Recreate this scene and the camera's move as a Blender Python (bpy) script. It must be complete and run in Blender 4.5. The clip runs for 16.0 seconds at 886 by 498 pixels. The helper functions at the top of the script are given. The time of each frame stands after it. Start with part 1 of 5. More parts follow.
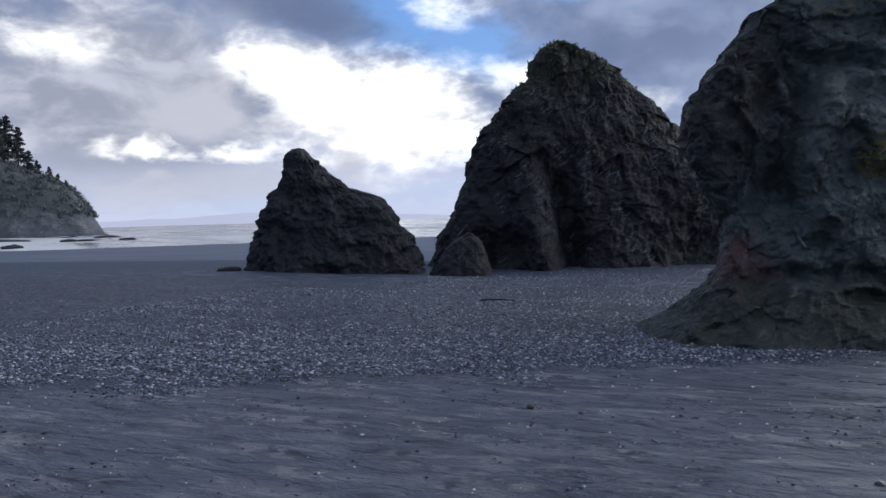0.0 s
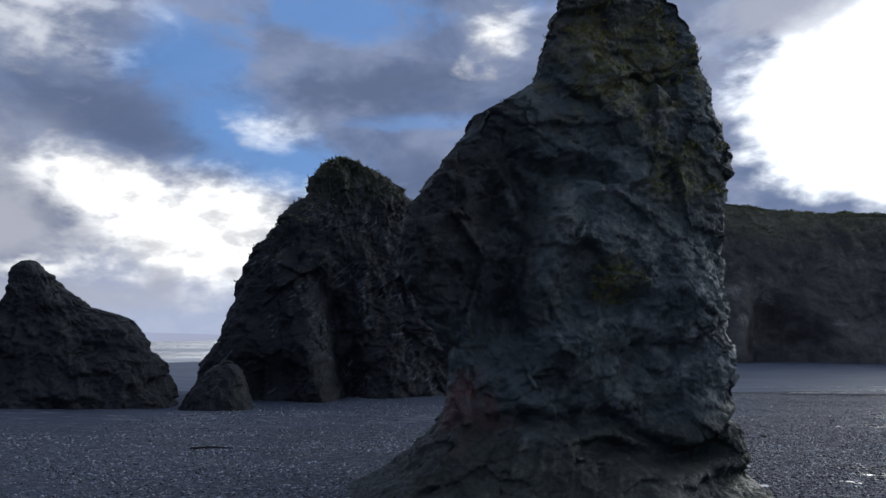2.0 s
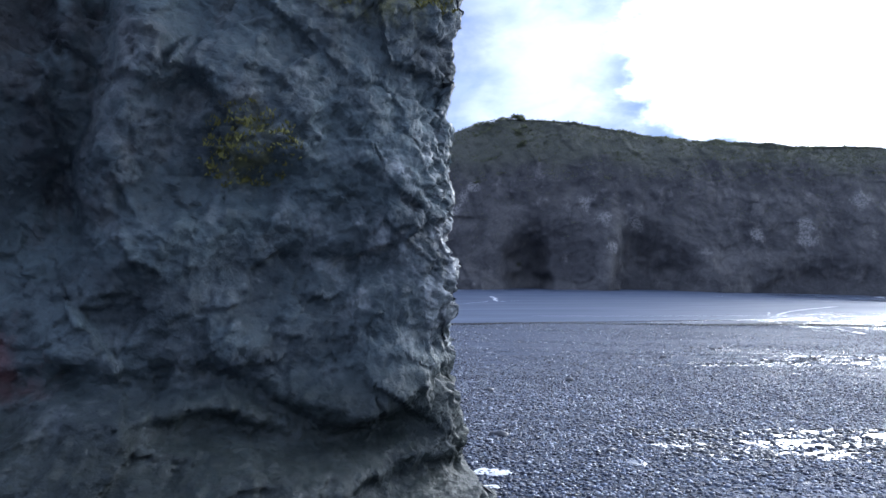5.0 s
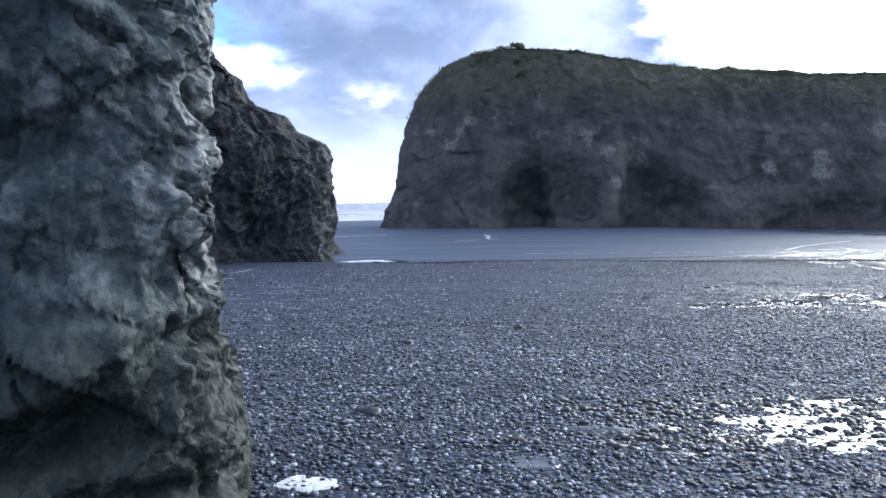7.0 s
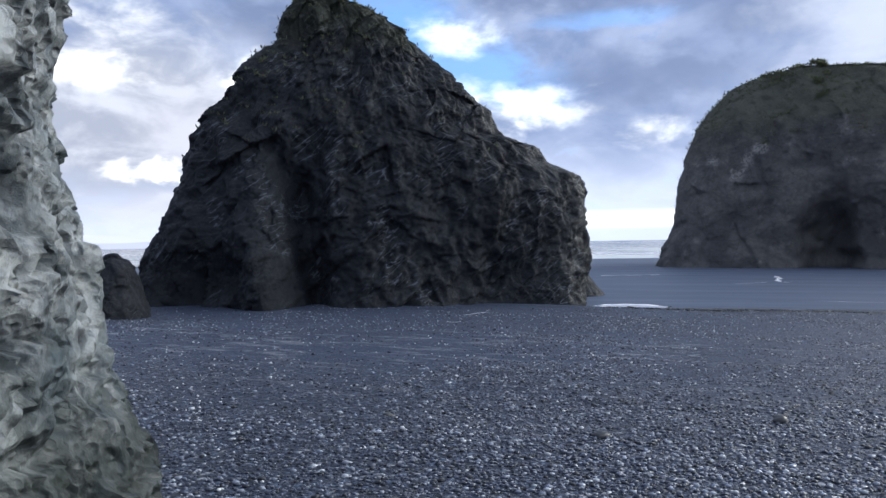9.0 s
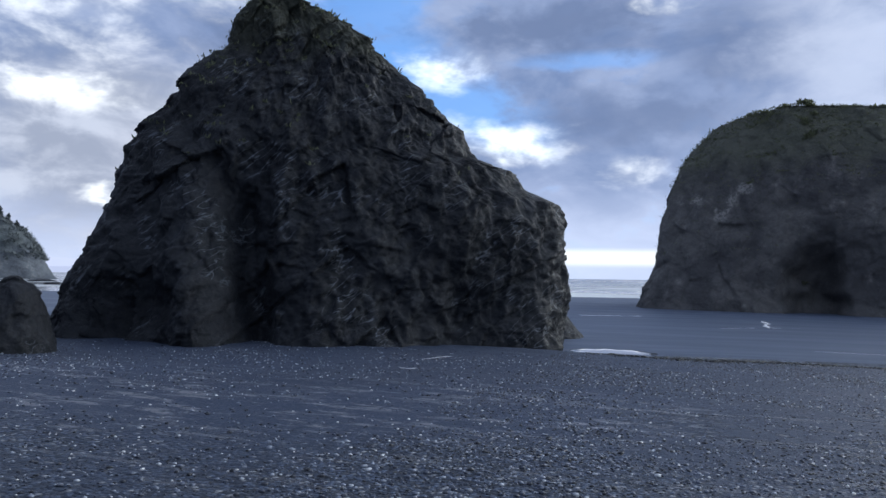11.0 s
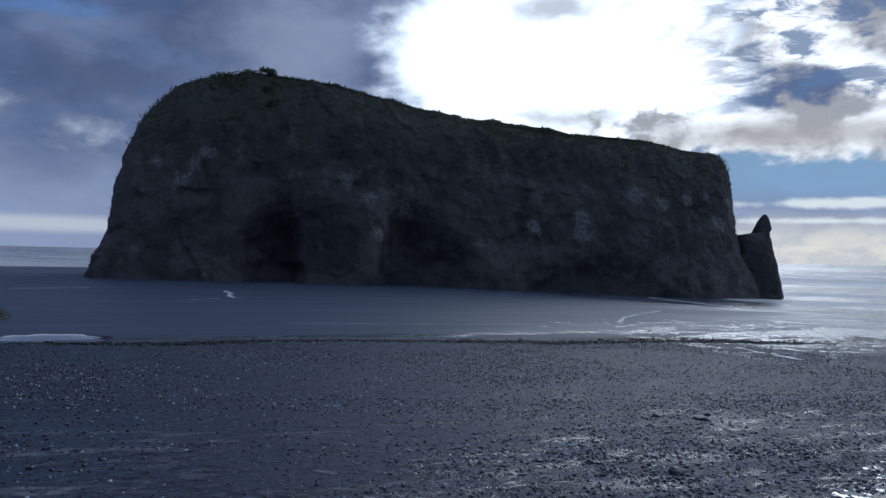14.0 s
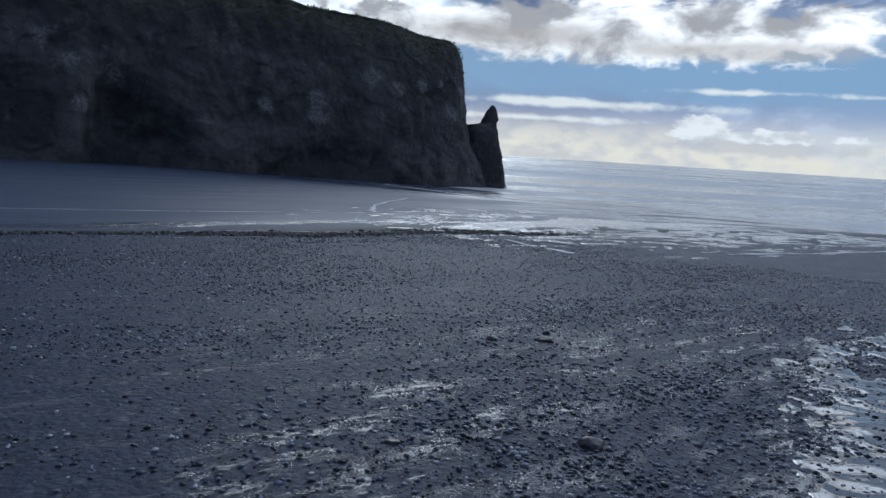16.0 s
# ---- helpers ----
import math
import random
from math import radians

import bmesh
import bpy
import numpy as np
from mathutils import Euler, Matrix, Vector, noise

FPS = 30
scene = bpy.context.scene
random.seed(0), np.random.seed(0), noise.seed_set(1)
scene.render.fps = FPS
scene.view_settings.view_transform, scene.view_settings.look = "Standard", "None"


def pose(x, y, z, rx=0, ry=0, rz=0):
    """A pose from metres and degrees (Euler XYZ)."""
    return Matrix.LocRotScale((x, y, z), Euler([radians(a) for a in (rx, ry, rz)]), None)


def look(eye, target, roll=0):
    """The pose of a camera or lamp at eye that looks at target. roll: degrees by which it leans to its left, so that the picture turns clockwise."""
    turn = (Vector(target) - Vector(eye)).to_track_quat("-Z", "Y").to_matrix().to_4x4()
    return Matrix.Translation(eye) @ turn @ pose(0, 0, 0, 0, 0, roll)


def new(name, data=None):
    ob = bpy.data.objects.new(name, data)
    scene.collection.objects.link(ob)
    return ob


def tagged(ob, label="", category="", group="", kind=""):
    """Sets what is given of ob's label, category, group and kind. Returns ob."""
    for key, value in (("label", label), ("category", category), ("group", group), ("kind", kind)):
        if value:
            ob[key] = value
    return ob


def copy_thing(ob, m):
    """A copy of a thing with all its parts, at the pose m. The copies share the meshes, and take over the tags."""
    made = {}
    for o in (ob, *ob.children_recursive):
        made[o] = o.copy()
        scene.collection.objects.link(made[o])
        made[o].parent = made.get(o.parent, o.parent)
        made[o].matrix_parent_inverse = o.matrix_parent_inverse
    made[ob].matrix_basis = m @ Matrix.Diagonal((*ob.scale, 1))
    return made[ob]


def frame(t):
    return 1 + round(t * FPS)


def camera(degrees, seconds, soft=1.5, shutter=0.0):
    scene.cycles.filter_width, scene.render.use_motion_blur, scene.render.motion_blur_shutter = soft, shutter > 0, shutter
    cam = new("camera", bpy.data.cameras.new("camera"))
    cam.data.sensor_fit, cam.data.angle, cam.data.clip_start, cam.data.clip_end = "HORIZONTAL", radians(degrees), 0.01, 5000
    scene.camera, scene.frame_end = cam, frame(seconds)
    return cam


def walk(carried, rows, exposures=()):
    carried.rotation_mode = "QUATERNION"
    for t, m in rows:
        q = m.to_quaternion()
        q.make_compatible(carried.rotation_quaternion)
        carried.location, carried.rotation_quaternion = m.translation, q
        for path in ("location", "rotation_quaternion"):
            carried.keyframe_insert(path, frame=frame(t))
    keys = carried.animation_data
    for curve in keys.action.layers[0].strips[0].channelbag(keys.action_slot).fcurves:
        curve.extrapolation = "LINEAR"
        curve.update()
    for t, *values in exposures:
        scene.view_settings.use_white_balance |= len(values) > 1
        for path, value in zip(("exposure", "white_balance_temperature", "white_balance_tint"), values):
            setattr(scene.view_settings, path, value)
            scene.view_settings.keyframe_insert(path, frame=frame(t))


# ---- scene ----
cam = camera(58.6, 16.0)
PATH = [
    (0, (1.007, 0.63, 1.419), (0.394, 2.532, 1.338), -1.6),
    (0.5, (1.23, 1.288, 1.505), (0.897, 3.26, 1.532), -2.6),
    (1, (1.456, 1.862, 1.512), (1.246, 3.845, 1.668), -2.4),
    (1.5, (1.667, 2.375, 1.486), (1.493, 4.354, 1.712), -2.3),
    (2, (1.97, 2.876, 1.483), (1.807, 4.858, 1.698), -1.2),
    (2.5, (2.266, 3.47, 1.434), (2.063, 5.453, 1.597), -0.5),
    (3, (2.637, 4.026, 1.395), (2.521, 6.02, 1.512), -0.4),
    (3.5, (2.974, 4.551, 1.37), (2.906, 6.549, 1.431), 0.0),
    (4, (3.282, 5.08, 1.371), (3.315, 7.079, 1.43), 0.4),
    (4.5, (3.641, 5.682, 1.348), (3.648, 7.681, 1.39), 0.4),
    (5, (3.989, 6.309, 1.3), (4.086, 8.307, 1.327), -0.5),
    (5.2, (4.115, 6.498, 1.261), (4.288, 8.49, 1.292), -0.2),
    (7.3, (5.291, 8.752, 1.016), (5.308, 10.745, 0.853), -1.3),
    (7.5, (5.402, 8.95, 1.005), (5.349, 10.941, 0.823), -0.8),
    (8, (5.554, 9.443, 1.02), (5.264, 11.419, 0.91), -1.5),
    (8.5, (5.656, 9.923, 1.018), (5.156, 11.859, 0.978), -1.6),
    (8.7, (5.694, 10.164, 1.029), (5.064, 12.062, 0.996), -1.0),
    (11, (5.4, 12.581, 1.01), (4.817, 14.493, 1.08), 0.8),
    (11.5, (5.316, 13.165, 1.009), (5.117, 15.154, 1.088), -0.6),
    (12, (5.281, 13.816, 0.982), (5.54, 15.799, 1.004), -1.6),
    (12.5, (5.29, 14.286, 0.996), (5.757, 16.231, 1.008), 0.4),
    (13, (5.204, 14.746, 1.0), (5.747, 16.67, 1.031), 1.0),
    (13.5, (5.206, 15.21, 0.985), (5.813, 17.114, 1.045), 1.5),
    (14, (5.195, 15.761, 0.929), (5.921, 17.624, 0.945), 1.3),
    (14.5, (5.257, 16.208, 0.93), (6.199, 17.972, 0.93), 1.3),
    (15, (5.393, 16.786, 0.908), (6.399, 18.514, 0.872), 2.3),
    (15.5, (5.551, 17.37, 0.836), (6.651, 19.032, 0.666), 3.2),
    (16, (5.737, 17.93, 0.803), (7.054, 19.415, 0.558), 3.6),
]
EXPOSURES = ((0.0, 0.8, 6500, 7), (0.8, 0.55, 6500, 7), (1.5, 0.37, 6500, 7), (2.5, 0.45, 6300, 7), (3.5, 0.9, 6300, 7), (4.0, 1.15, 6050, 8), (4.5, 1.32, 5850, 9), (5.0, 1.95, 5800, 9), (5.2, 2.0, 5800, 9), (7.3, 1.7, 6300, 5), (7.7, 1.85, 6550, 5), (8.2, 2.0, 6950, 7), (8.7, 1.6, 6650, 5), (10.0, 1.2, 6400, 5), (11.0, 1.02, 6200, 5), (11.5, 0.85, 5900, 5), (12.0, 0.75, 5600, 5), (13.0, 0.27, 5600, 7), (14.0, -0.25, 5500, 7), (15.2, -0.55, 5650, 8), (16.0, -0.2, 5550, 6))
walk(cam, [(t, look(eye, target, roll)) for t, eye, target, roll in PATH], EXPOSURES)

# ---------------------------------------------------------------- world and light
SUN_AZ, SUN_EL = 38.0, 21.0   # degrees clockwise from +y, and above the horizon


class Nodes:
    """Short hand for a node tree."""

    def __init__(self, tree):
        self.t = tree
        tree.nodes.clear()

    def add(self, kind, **kw):
        n = self.t.nodes.new(kind)
        for k, v in kw.items():
            setattr(n, k, v)
        return n

    def put(self, sock, v):
        if hasattr(v, "is_output"):
            self.t.links.new(v, sock)
        elif v is not None:
            sock.default_value = v

    def math(self, op, a, b=None, c=None, clamp=False):
        n = self.add("ShaderNodeMath", operation=op, use_clamp=clamp)
        for s, v in zip(n.inputs, (a, b, c)):
            self.put(s, v)
        return n.outputs[0]

    def vec(self, op, a, b=None, scale=None):
        n = self.add("ShaderNodeVectorMath", operation=op)
        self.put(n.inputs[0], a)
        if b is not None:
            self.put(n.inputs[1], b)
        if scale is not None:
            self.put(n.inputs["Scale"], scale)
        return n.outputs["Value"] if op in ("LENGTH", "DISTANCE", "DOT_PRODUCT") else n.outputs[0]

    def noise(self, v, scale, detail=4, rough=0.55, dist=0.0, color=False):
        n = self.add("ShaderNodeTexNoise")
        self.put(n.inputs["Vector"], v)
        n.inputs["Scale"].default_value, n.inputs["Detail"].default_value = scale, detail
        n.inputs["Roughness"].default_value, n.inputs["Distortion"].default_value = rough, dist
        return n.outputs["Color" if color else 0]

    def voronoi(self, v, scale, feature="F1", out="Distance"):
        n = self.add("ShaderNodeTexVoronoi", feature=feature)
        self.put(n.inputs["Vector"], v)
        n.inputs["Scale"].default_value = scale
        return n.outputs[out]

    def step(self, v, lo, hi, a=0.0, b=1.0):
        n = self.add("ShaderNodeMapRange", interpolation_type="SMOOTHSTEP")
        for s, x in zip(n.inputs, (v, lo, hi, a, b)):
            self.put(s, x)
        return n.outputs[0]

    def mix(self, f, a, b):
        n = self.add("ShaderNodeMix", data_type="RGBA")
        n.clamp_factor = True
        self.put(n.inputs[0], f)
        for s, v in ((n.inputs[6], a), (n.inputs[7], b)):
            self.put(s, (*v, 1) if isinstance(v, tuple) and len(v) == 3 else v)
        return n.outputs[2]

    def scaled(self, v, s):
        return self.vec("MULTIPLY", v, s)

    def bump(self, h, strength, distance, normal=None):
        n = self.add("ShaderNodeBump")
        n.inputs["Strength"].default_value, n.inputs["Distance"].default_value = strength, distance
        self.put(n.inputs["Height"], h)
        if normal is not None:
            self.put(n.inputs["Normal"], normal)
        return n.outputs[0]


def make_world():
    world = bpy.data.worlds.new("coast_sky")
    scene.world = world
    world.use_nodes = True
    n = Nodes(world.node_tree)
    way = n.add("ShaderNodeTexCoord").outputs["Generated"]
    sep = n.add("ShaderNodeSeparateXYZ")
    n.put(sep.inputs[0], way)
    x, y, z = sep.outputs
    az = n.math("MULTIPLY", n.math("ARCTAN2", x, y), 57.2958)
    el = n.math("MULTIPLY", n.math("ARCSINE", z), 57.2958)
    # cloud field on (azimuth, elevation), stretched along the horizon
    comb = n.add("ShaderNodeCombineXYZ")
    n.put(comb.inputs[0], n.math("MULTIPLY", az, 0.06))
    n.put(comb.inputs[1], n.math("MULTIPLY", el, 0.11))
    p = comb.outputs[0]
    big = n.noise(p, 1.3, 6, 0.55, 0.4)
    mid = n.noise(n.vec("ADD", p, (3.1, 7.7, 1.3)), 3.0, 5, 0.56, 0.3)
    fine = n.noise(n.vec("ADD", p, (9.1, 2.7, 5.3)), 8.0, 3, 0.55)
    wob = n.math("ADD", n.math("MULTIPLY", n.math("SUBTRACT", mid, 0.5), 3.2), n.math("MULTIPLY", n.math("SUBTRACT", fine, 0.5), 1.3))
    # rounded heads of cumulus
    heap = n.math("ABSOLUTE", n.math("SUBTRACT", n.noise(n.vec("ADD", p, (1.7, 4.4, 8.2)), 5.5, 4, 0.5, 0.2), 0.5))
    puff = n.math("ADD", n.math("MULTIPLY", n.math("SUBTRACT", 0.12, heap), 5.0), n.math("MULTIPLY", n.math("SUBTRACT", fine, 0.5), 1.0))

    def spot(a, e, ra, re, lo=-0.1, hi=0.6, rag=0.8, lean=0.0, edge=None):
        """1 inside an uneven patch of sky round azimuth a and elevation e, 0 outside; lean tips it up to the right."""
        da = n.math("SUBTRACT", az, a)
        de = n.math("DIVIDE", n.math("SUBTRACT", n.math("SUBTRACT", el, e), n.math("MULTIPLY", da, lean)), re)
        da = n.math("DIVIDE", da, ra)
        d = n.math("SQRT", n.math("ADD", n.math("MULTIPLY", da, da), n.math("MULTIPLY", de, de)))
        v = n.math("ADD", n.math("SUBTRACT", 1.0, d), n.math("MULTIPLY", edge or wob, rag))
        return n.step(v, lo, hi)

    def lay(color, mask, amp, tone):
        return n.mix(n.math("MULTIPLY", mask, amp), color, tone)

    sky = n.add("ShaderNodeTexSky", sky_type="NISHITA", sun_disc=False)
    sky.sun_elevation, sky.sun_rotation = radians(SUN_EL), radians(SUN_AZ)
    sky.air_density, sky.dust_density, sky.ozone_density = 1.0, 0.6, 2.0
    blue = n.scaled(sky.outputs[0], (0.062, 0.068, 0.088))
    blue = n.mix(0.62, blue, (0.1, 0.225, 0.5))
    # grey cloud deck in lavender tones, lighter towards the horizon and the sun
    grey = n.mix(n.step(big, 0.36, 0.66), (0.095, 0.132, 0.24), (0.2, 0.235, 0.35))
    grey = n.mix(n.step(mid, 0.42, 0.8, 0.0, 0.4), grey, (0.4, 0.42, 0.55))
    low = n.step(el, 1.0, 9.0, 1.0, 0.0)
    grey = n.mix(n.math("MULTIPLY", low, 0.75), grey, (0.4, 0.43, 0.56))
    # broken, brighter cloud out over the sea
    out = n.math("MULTIPLY", n.step(az, 45, 75), n.step(az, 178, 150))
    grey = n.mix(n.math("MULTIPLY", out, 0.75), grey, n.mix(n.step(mid, 0.38, 0.66), (0.42, 0.5, 0.66), (0.95, 0.96, 1.0)))
    behind = n.step(n.math("ABSOLUTE", az), 80, 125)
    grey = n.mix(n.math("MULTIPLY", behind, 0.9), grey, n.mix(n.step(big, 0.36, 0.66), (0.15, 0.18, 0.275), (0.31, 0.34, 0.45)))
    # holes of blue
    right = n.step(az, 36, 46)
    blue = n.mix(n.math("MULTIPLY", right, 0.85), blue, (0.27, 0.47, 0.74))
    open_ = n.step(n.math("ADD", big, n.math("MULTIPLY", wob, 0.25)), 0.55, 0.65, 0.0, 0.2)
    for a, e, ra, re, amp in ((-16.0, 12.0, 6.5, 2.6, 0.9), (-20.0, 14.5, 5.5, 4.0, 0.95), (-11, 22.5, 9, 2.0, 0.9), (-23, 19, 6, 3.5, 0.9), (-6.5, 15.3, 6.5, 0.8, 0.6), (-12.5, 10.2, 4.5, 1.8, 0.7), (66, 6.2, 26, 2.3, 0.85), (8, 28, 16, 5, 0.8)):
        open_ = n.math("MAXIMUM", open_, n.math("MULTIPLY", spot(a, e, ra, re, -0.15, 0.7, 0.6), amp))
    color = n.mix(open_, grey, blue)
    # darker undersides of the deck
    for a, e, ra, re, amp, lean in ((-30, 15.6, 8, 3.0, 0.9, -0.18), (-26, 13.8, 6.5, 1.5, 0.75, -0.1), (-9.5, 17.6, 10, 2.5, 0.9, 0.04), (-3, 11.4, 9, 3.2, 0.7, 0.0), (5, 15.6, 8.5, 4.2, 0.7, -0.1), (-16.6, 6.7, 3, 0.7, 0.9, 0.0)):
        color = lay(color, spot(a, e, ra, re, -0.1, 0.75, 0.6, lean), amp, (0.088, 0.115, 0.2))
    # the grey bank over the shore
    shore = n.mix(n.step(mid, 0.38, 0.62), (0.2, 0.215, 0.275), (0.34, 0.35, 0.415))
    color = lay(color, spot(-39.5, 8.6, 13.0, 8.0, -0.15, 0.6, 0.25), 0.92, shore)
    # white cloud lit from behind, with grey hollows in it
    lit = n.mix(n.step(n.math("ADD", n.math("MULTIPLY", mid, 0.5), n.math("MULTIPLY", fine, 0.5)), 0.38, 0.6), (0.56, 0.555, 0.58), (1.1, 1.08, 1.06))
    white = spot(-21.8, 7.4, 9.4, 4.9, -0.1, 0.6, 0.28)
    white = n.math("MAXIMUM", white, spot(-27.6, 10.2, 5.8, 3.0, -0.15, 0.6, 0.28, -0.25))
    for a, e, ra, re, amp in ((-43.4, 11.9, 5, 1.1, 0.6), (-0.6, 20.9, 2.2, 2.2, 0.9), (-3.7, 7.6, 1.9, 1.1, 0.5), (-12.8, 9.4, 4.2, 1.4, 0.65), (-17.2, 14.8, 2.6, 1.2, 0.6), (-44, 19, 8, 4.5, 0.4), (-34, 20.5, 7, 3.2, 0.4)):
        white = n.math("MAXIMUM", white, n.math("MULTIPLY", spot(a, e, ra, re, -0.5, 1.5, 0.9), amp))
    color = n.mix(white, color, lit)
    for a, e, ra, re, amp in ((-35.0, 7.6, 5.5, 3.2, 0.9), (-24.4, 4.0, 1.6, 1.5, 0.75), (-29.5, 6.8, 2.2, 1.2, 0.6), (-19.5, 4.6, 1.3, 0.7, 0.5), (-33, 2.9, 14, 1.6, 0.6)):
        color = lay(color, spot(a, e, ra, re, -0.2, 0.8, 0.4), amp, (0.33, 0.335, 0.4))
    for a, e, ra, re in ((-38.7, 5.2, 2.6, 0.9), (-36.4, 4.7, 1.6, 0.5), (-31.9, 4.9, 2.6, 0.75)):
        color = lay(color, spot(a, e, ra, re, 0.0, 1.1, 0.75, 0.0, puff), 0.8, (0.9, 0.88, 0.87))
    color = lay(color, spot(10.5, 13.5, 7.5, 9.5, -0.2, 0.9, 0.35), 0.75, (0.36, 0.385, 0.49))
    # the torn bright field round the hidden sun, and the cumulus bank to its right
    glare = spot(29.8, 14.2, 14.6, 8.2, -0.05, 0.3, 0.14)
    color = n.mix(glare, color, (1.85, 1.87, 1.9))
    color = lay(color, spot(20.5, 21.0, 6.5, 2.4, -0.1, 0.6, 0.5), 0.8, (0.34, 0.35, 0.42))
    clear = n.math("MULTIPLY", n.math("MULTIPLY", n.step(az, 34, 42), n.step(az, 110, 80)), n.math("MULTIPLY", n.step(el, 3.0, 5.5), n.step(el, 10.0, 7.5)))
    color = lay(color, clear, 0.9, (0.3, 0.43, 0.58))
    bank = n.math("MAXIMUM", spot(52, 9.0, 20, 2.0, -0.1, 0.35, 0.5, 0.0, puff), spot(56, 15, 22, 5.0, -0.1, 0.4, 0.7))
    tone = n.mix(n.step(mid, 0.4, 0.6), (0.47, 0.44, 0.43), (1.4, 1.33, 1.25))
    color = n.mix(bank, color, tone)
    # tan undersides of the bank, torn blue-grey gaps, and bars of grey before the glare
    for a, e, ra, re, amp, col in ((45, 8.5, 9.5, 1.0, 0.75, (0.52, 0.46, 0.42)), (60, 7.8, 9, 0.7, 0.7, (0.56, 0.5, 0.45)), (31.2, 10.0, 5.6, 1.1, 0.8, (0.5, 0.47, 0.45)), (29, 17.4, 6, 1.0, 0.8, (0.46, 0.45, 0.46))):
        color = lay(color, spot(a, e, ra, re, -0.3, 0.8, 0.6), amp, col)
    torn = n.noise(n.scaled(n.vec("ADD", p, (2.2, 5.1, 3.3)), (1.0, 1.7, 1.0)), 4.2, 6, 0.6, 0.5)
    gaps = n.math("MULTIPLY", n.math("MULTIPLY", n.step(torn, 0.49, 0.6), n.step(az, 37, 43)), n.math("MULTIPLY", n.step(el, 9.6, 11.2), n.step(el, 24, 18)))
    color = lay(color, gaps, 0.85, (0.15, 0.22, 0.36))
    # thin bright streaks and a pale bank over the sea
    sea_bank = n.math("MULTIPLY", n.step(n.math("ADD", el, n.math("MULTIPLY", wob, 0.5)), 0.9, 4.0, 1.0, 0.0), n.step(az, 20, 40))
    color = n.mix(n.math("MULTIPLY", sea_bank, n.step(fine, 0.32, 0.62, 0.6, 1.0)), color, (0.96, 0.86, 0.7))
    for a, e, ra, re in ((49, 3.95, 9, 0.28), (47, 2.8, 6, 0.2), (70, 5.0, 4, 0.2), (61.5, 5.1, 4.5, 0.18)):
        color = lay(color, spot(a, e, ra, re, -0.5, 0.9, 1.3), 0.9, (0.97, 0.94, 0.86))
    color = lay(color, spot(63, 1.6, 6.0, 0.6, -0.1, 0.6, 0.7, 0.0, puff), 0.6, (0.6, 0.58, 0.58))
    color = lay(color, n.math("MAXIMUM", spot(59.2, 2.6, 1.9, 0.75, -0.05, 0.4, 0.9, 0.0, puff), spot(63.5, 2.3, 4.0, 0.4, -0.05, 0.4, 0.9, 0.0, puff)), 0.95, n.mix(n.step(fine, 0.4, 0.6), (0.72, 0.7, 0.68), (1.0, 0.97, 0.93)))
    band = n.math("MULTIPLY", n.step(n.math("ABSOLUTE", n.math("SUBTRACT", el, 1.5)), 0.15, 0.8, 1.0, 0.0), n.step(n.math("ABSOLUTE", n.math("ADD", az, 3)), 6, 12, 1.0, 0.0))
    color = n.mix(n.math("MULTIPLY", band, 0.6), color, (0.78, 0.755, 0.7))
    # above the view the deck closes, and it goes on round behind
    color = n.mix(n.step(n.math("ADD", el, n.math("MULTIPLY", n.step(az, 40, 60, 0.0, 13.0), n.step(az, 120, 95))), 26, 36), color, n.mix(n.math("MULTIPLY", n.math("MULTIPLY", n.step(az, 35, 55), n.step(az, 105, 85)), n.step(el, 55, 38)), n.mix(n.step(big, 0.35, 0.65), (0.135, 0.165, 0.25), (0.35, 0.38, 0.48)), n.mix(n.step(mid, 0.36, 0.56), (0.9, 0.95, 1.1), (3.3, 3.35, 3.5))))
    bg = n.add("ShaderNodeBackground")
    n.put(bg.inputs[0], color)
    bg.inputs[1].default_value = 1.0
    n.t.links.new(bg.outputs[0], n.add("ShaderNodeOutputWorld").inputs[0])


make_world()
sun = new("sun", bpy.data.lights.new("sun", "SUN"))
sun.data.energy, sun.data.angle, sun.data.color = 0.65, radians(25), (1.0, 0.98, 0.95)
sun.matrix_world = look(Vector((math.sin(radians(SUN_AZ)) * 50, math.cos(radians(SUN_AZ)) * 50, math.tan(radians(SUN_EL)) * 50)), (0, 0, 0))


# ---------------------------------------------------------------- materials
def material(name):
    m = bpy.data.materials.new(name)
    m.use_nodes = True
    n = Nodes(m.node_tree)
    b = n.add("ShaderNodeBsdfPrincipled")
    n.t.links.new(b.outputs[0], n.add("ShaderNodeOutputMaterial").inputs[0])
    place = n.add("ShaderNodeNewGeometry").outputs["Position"]
    return m, n, b, place


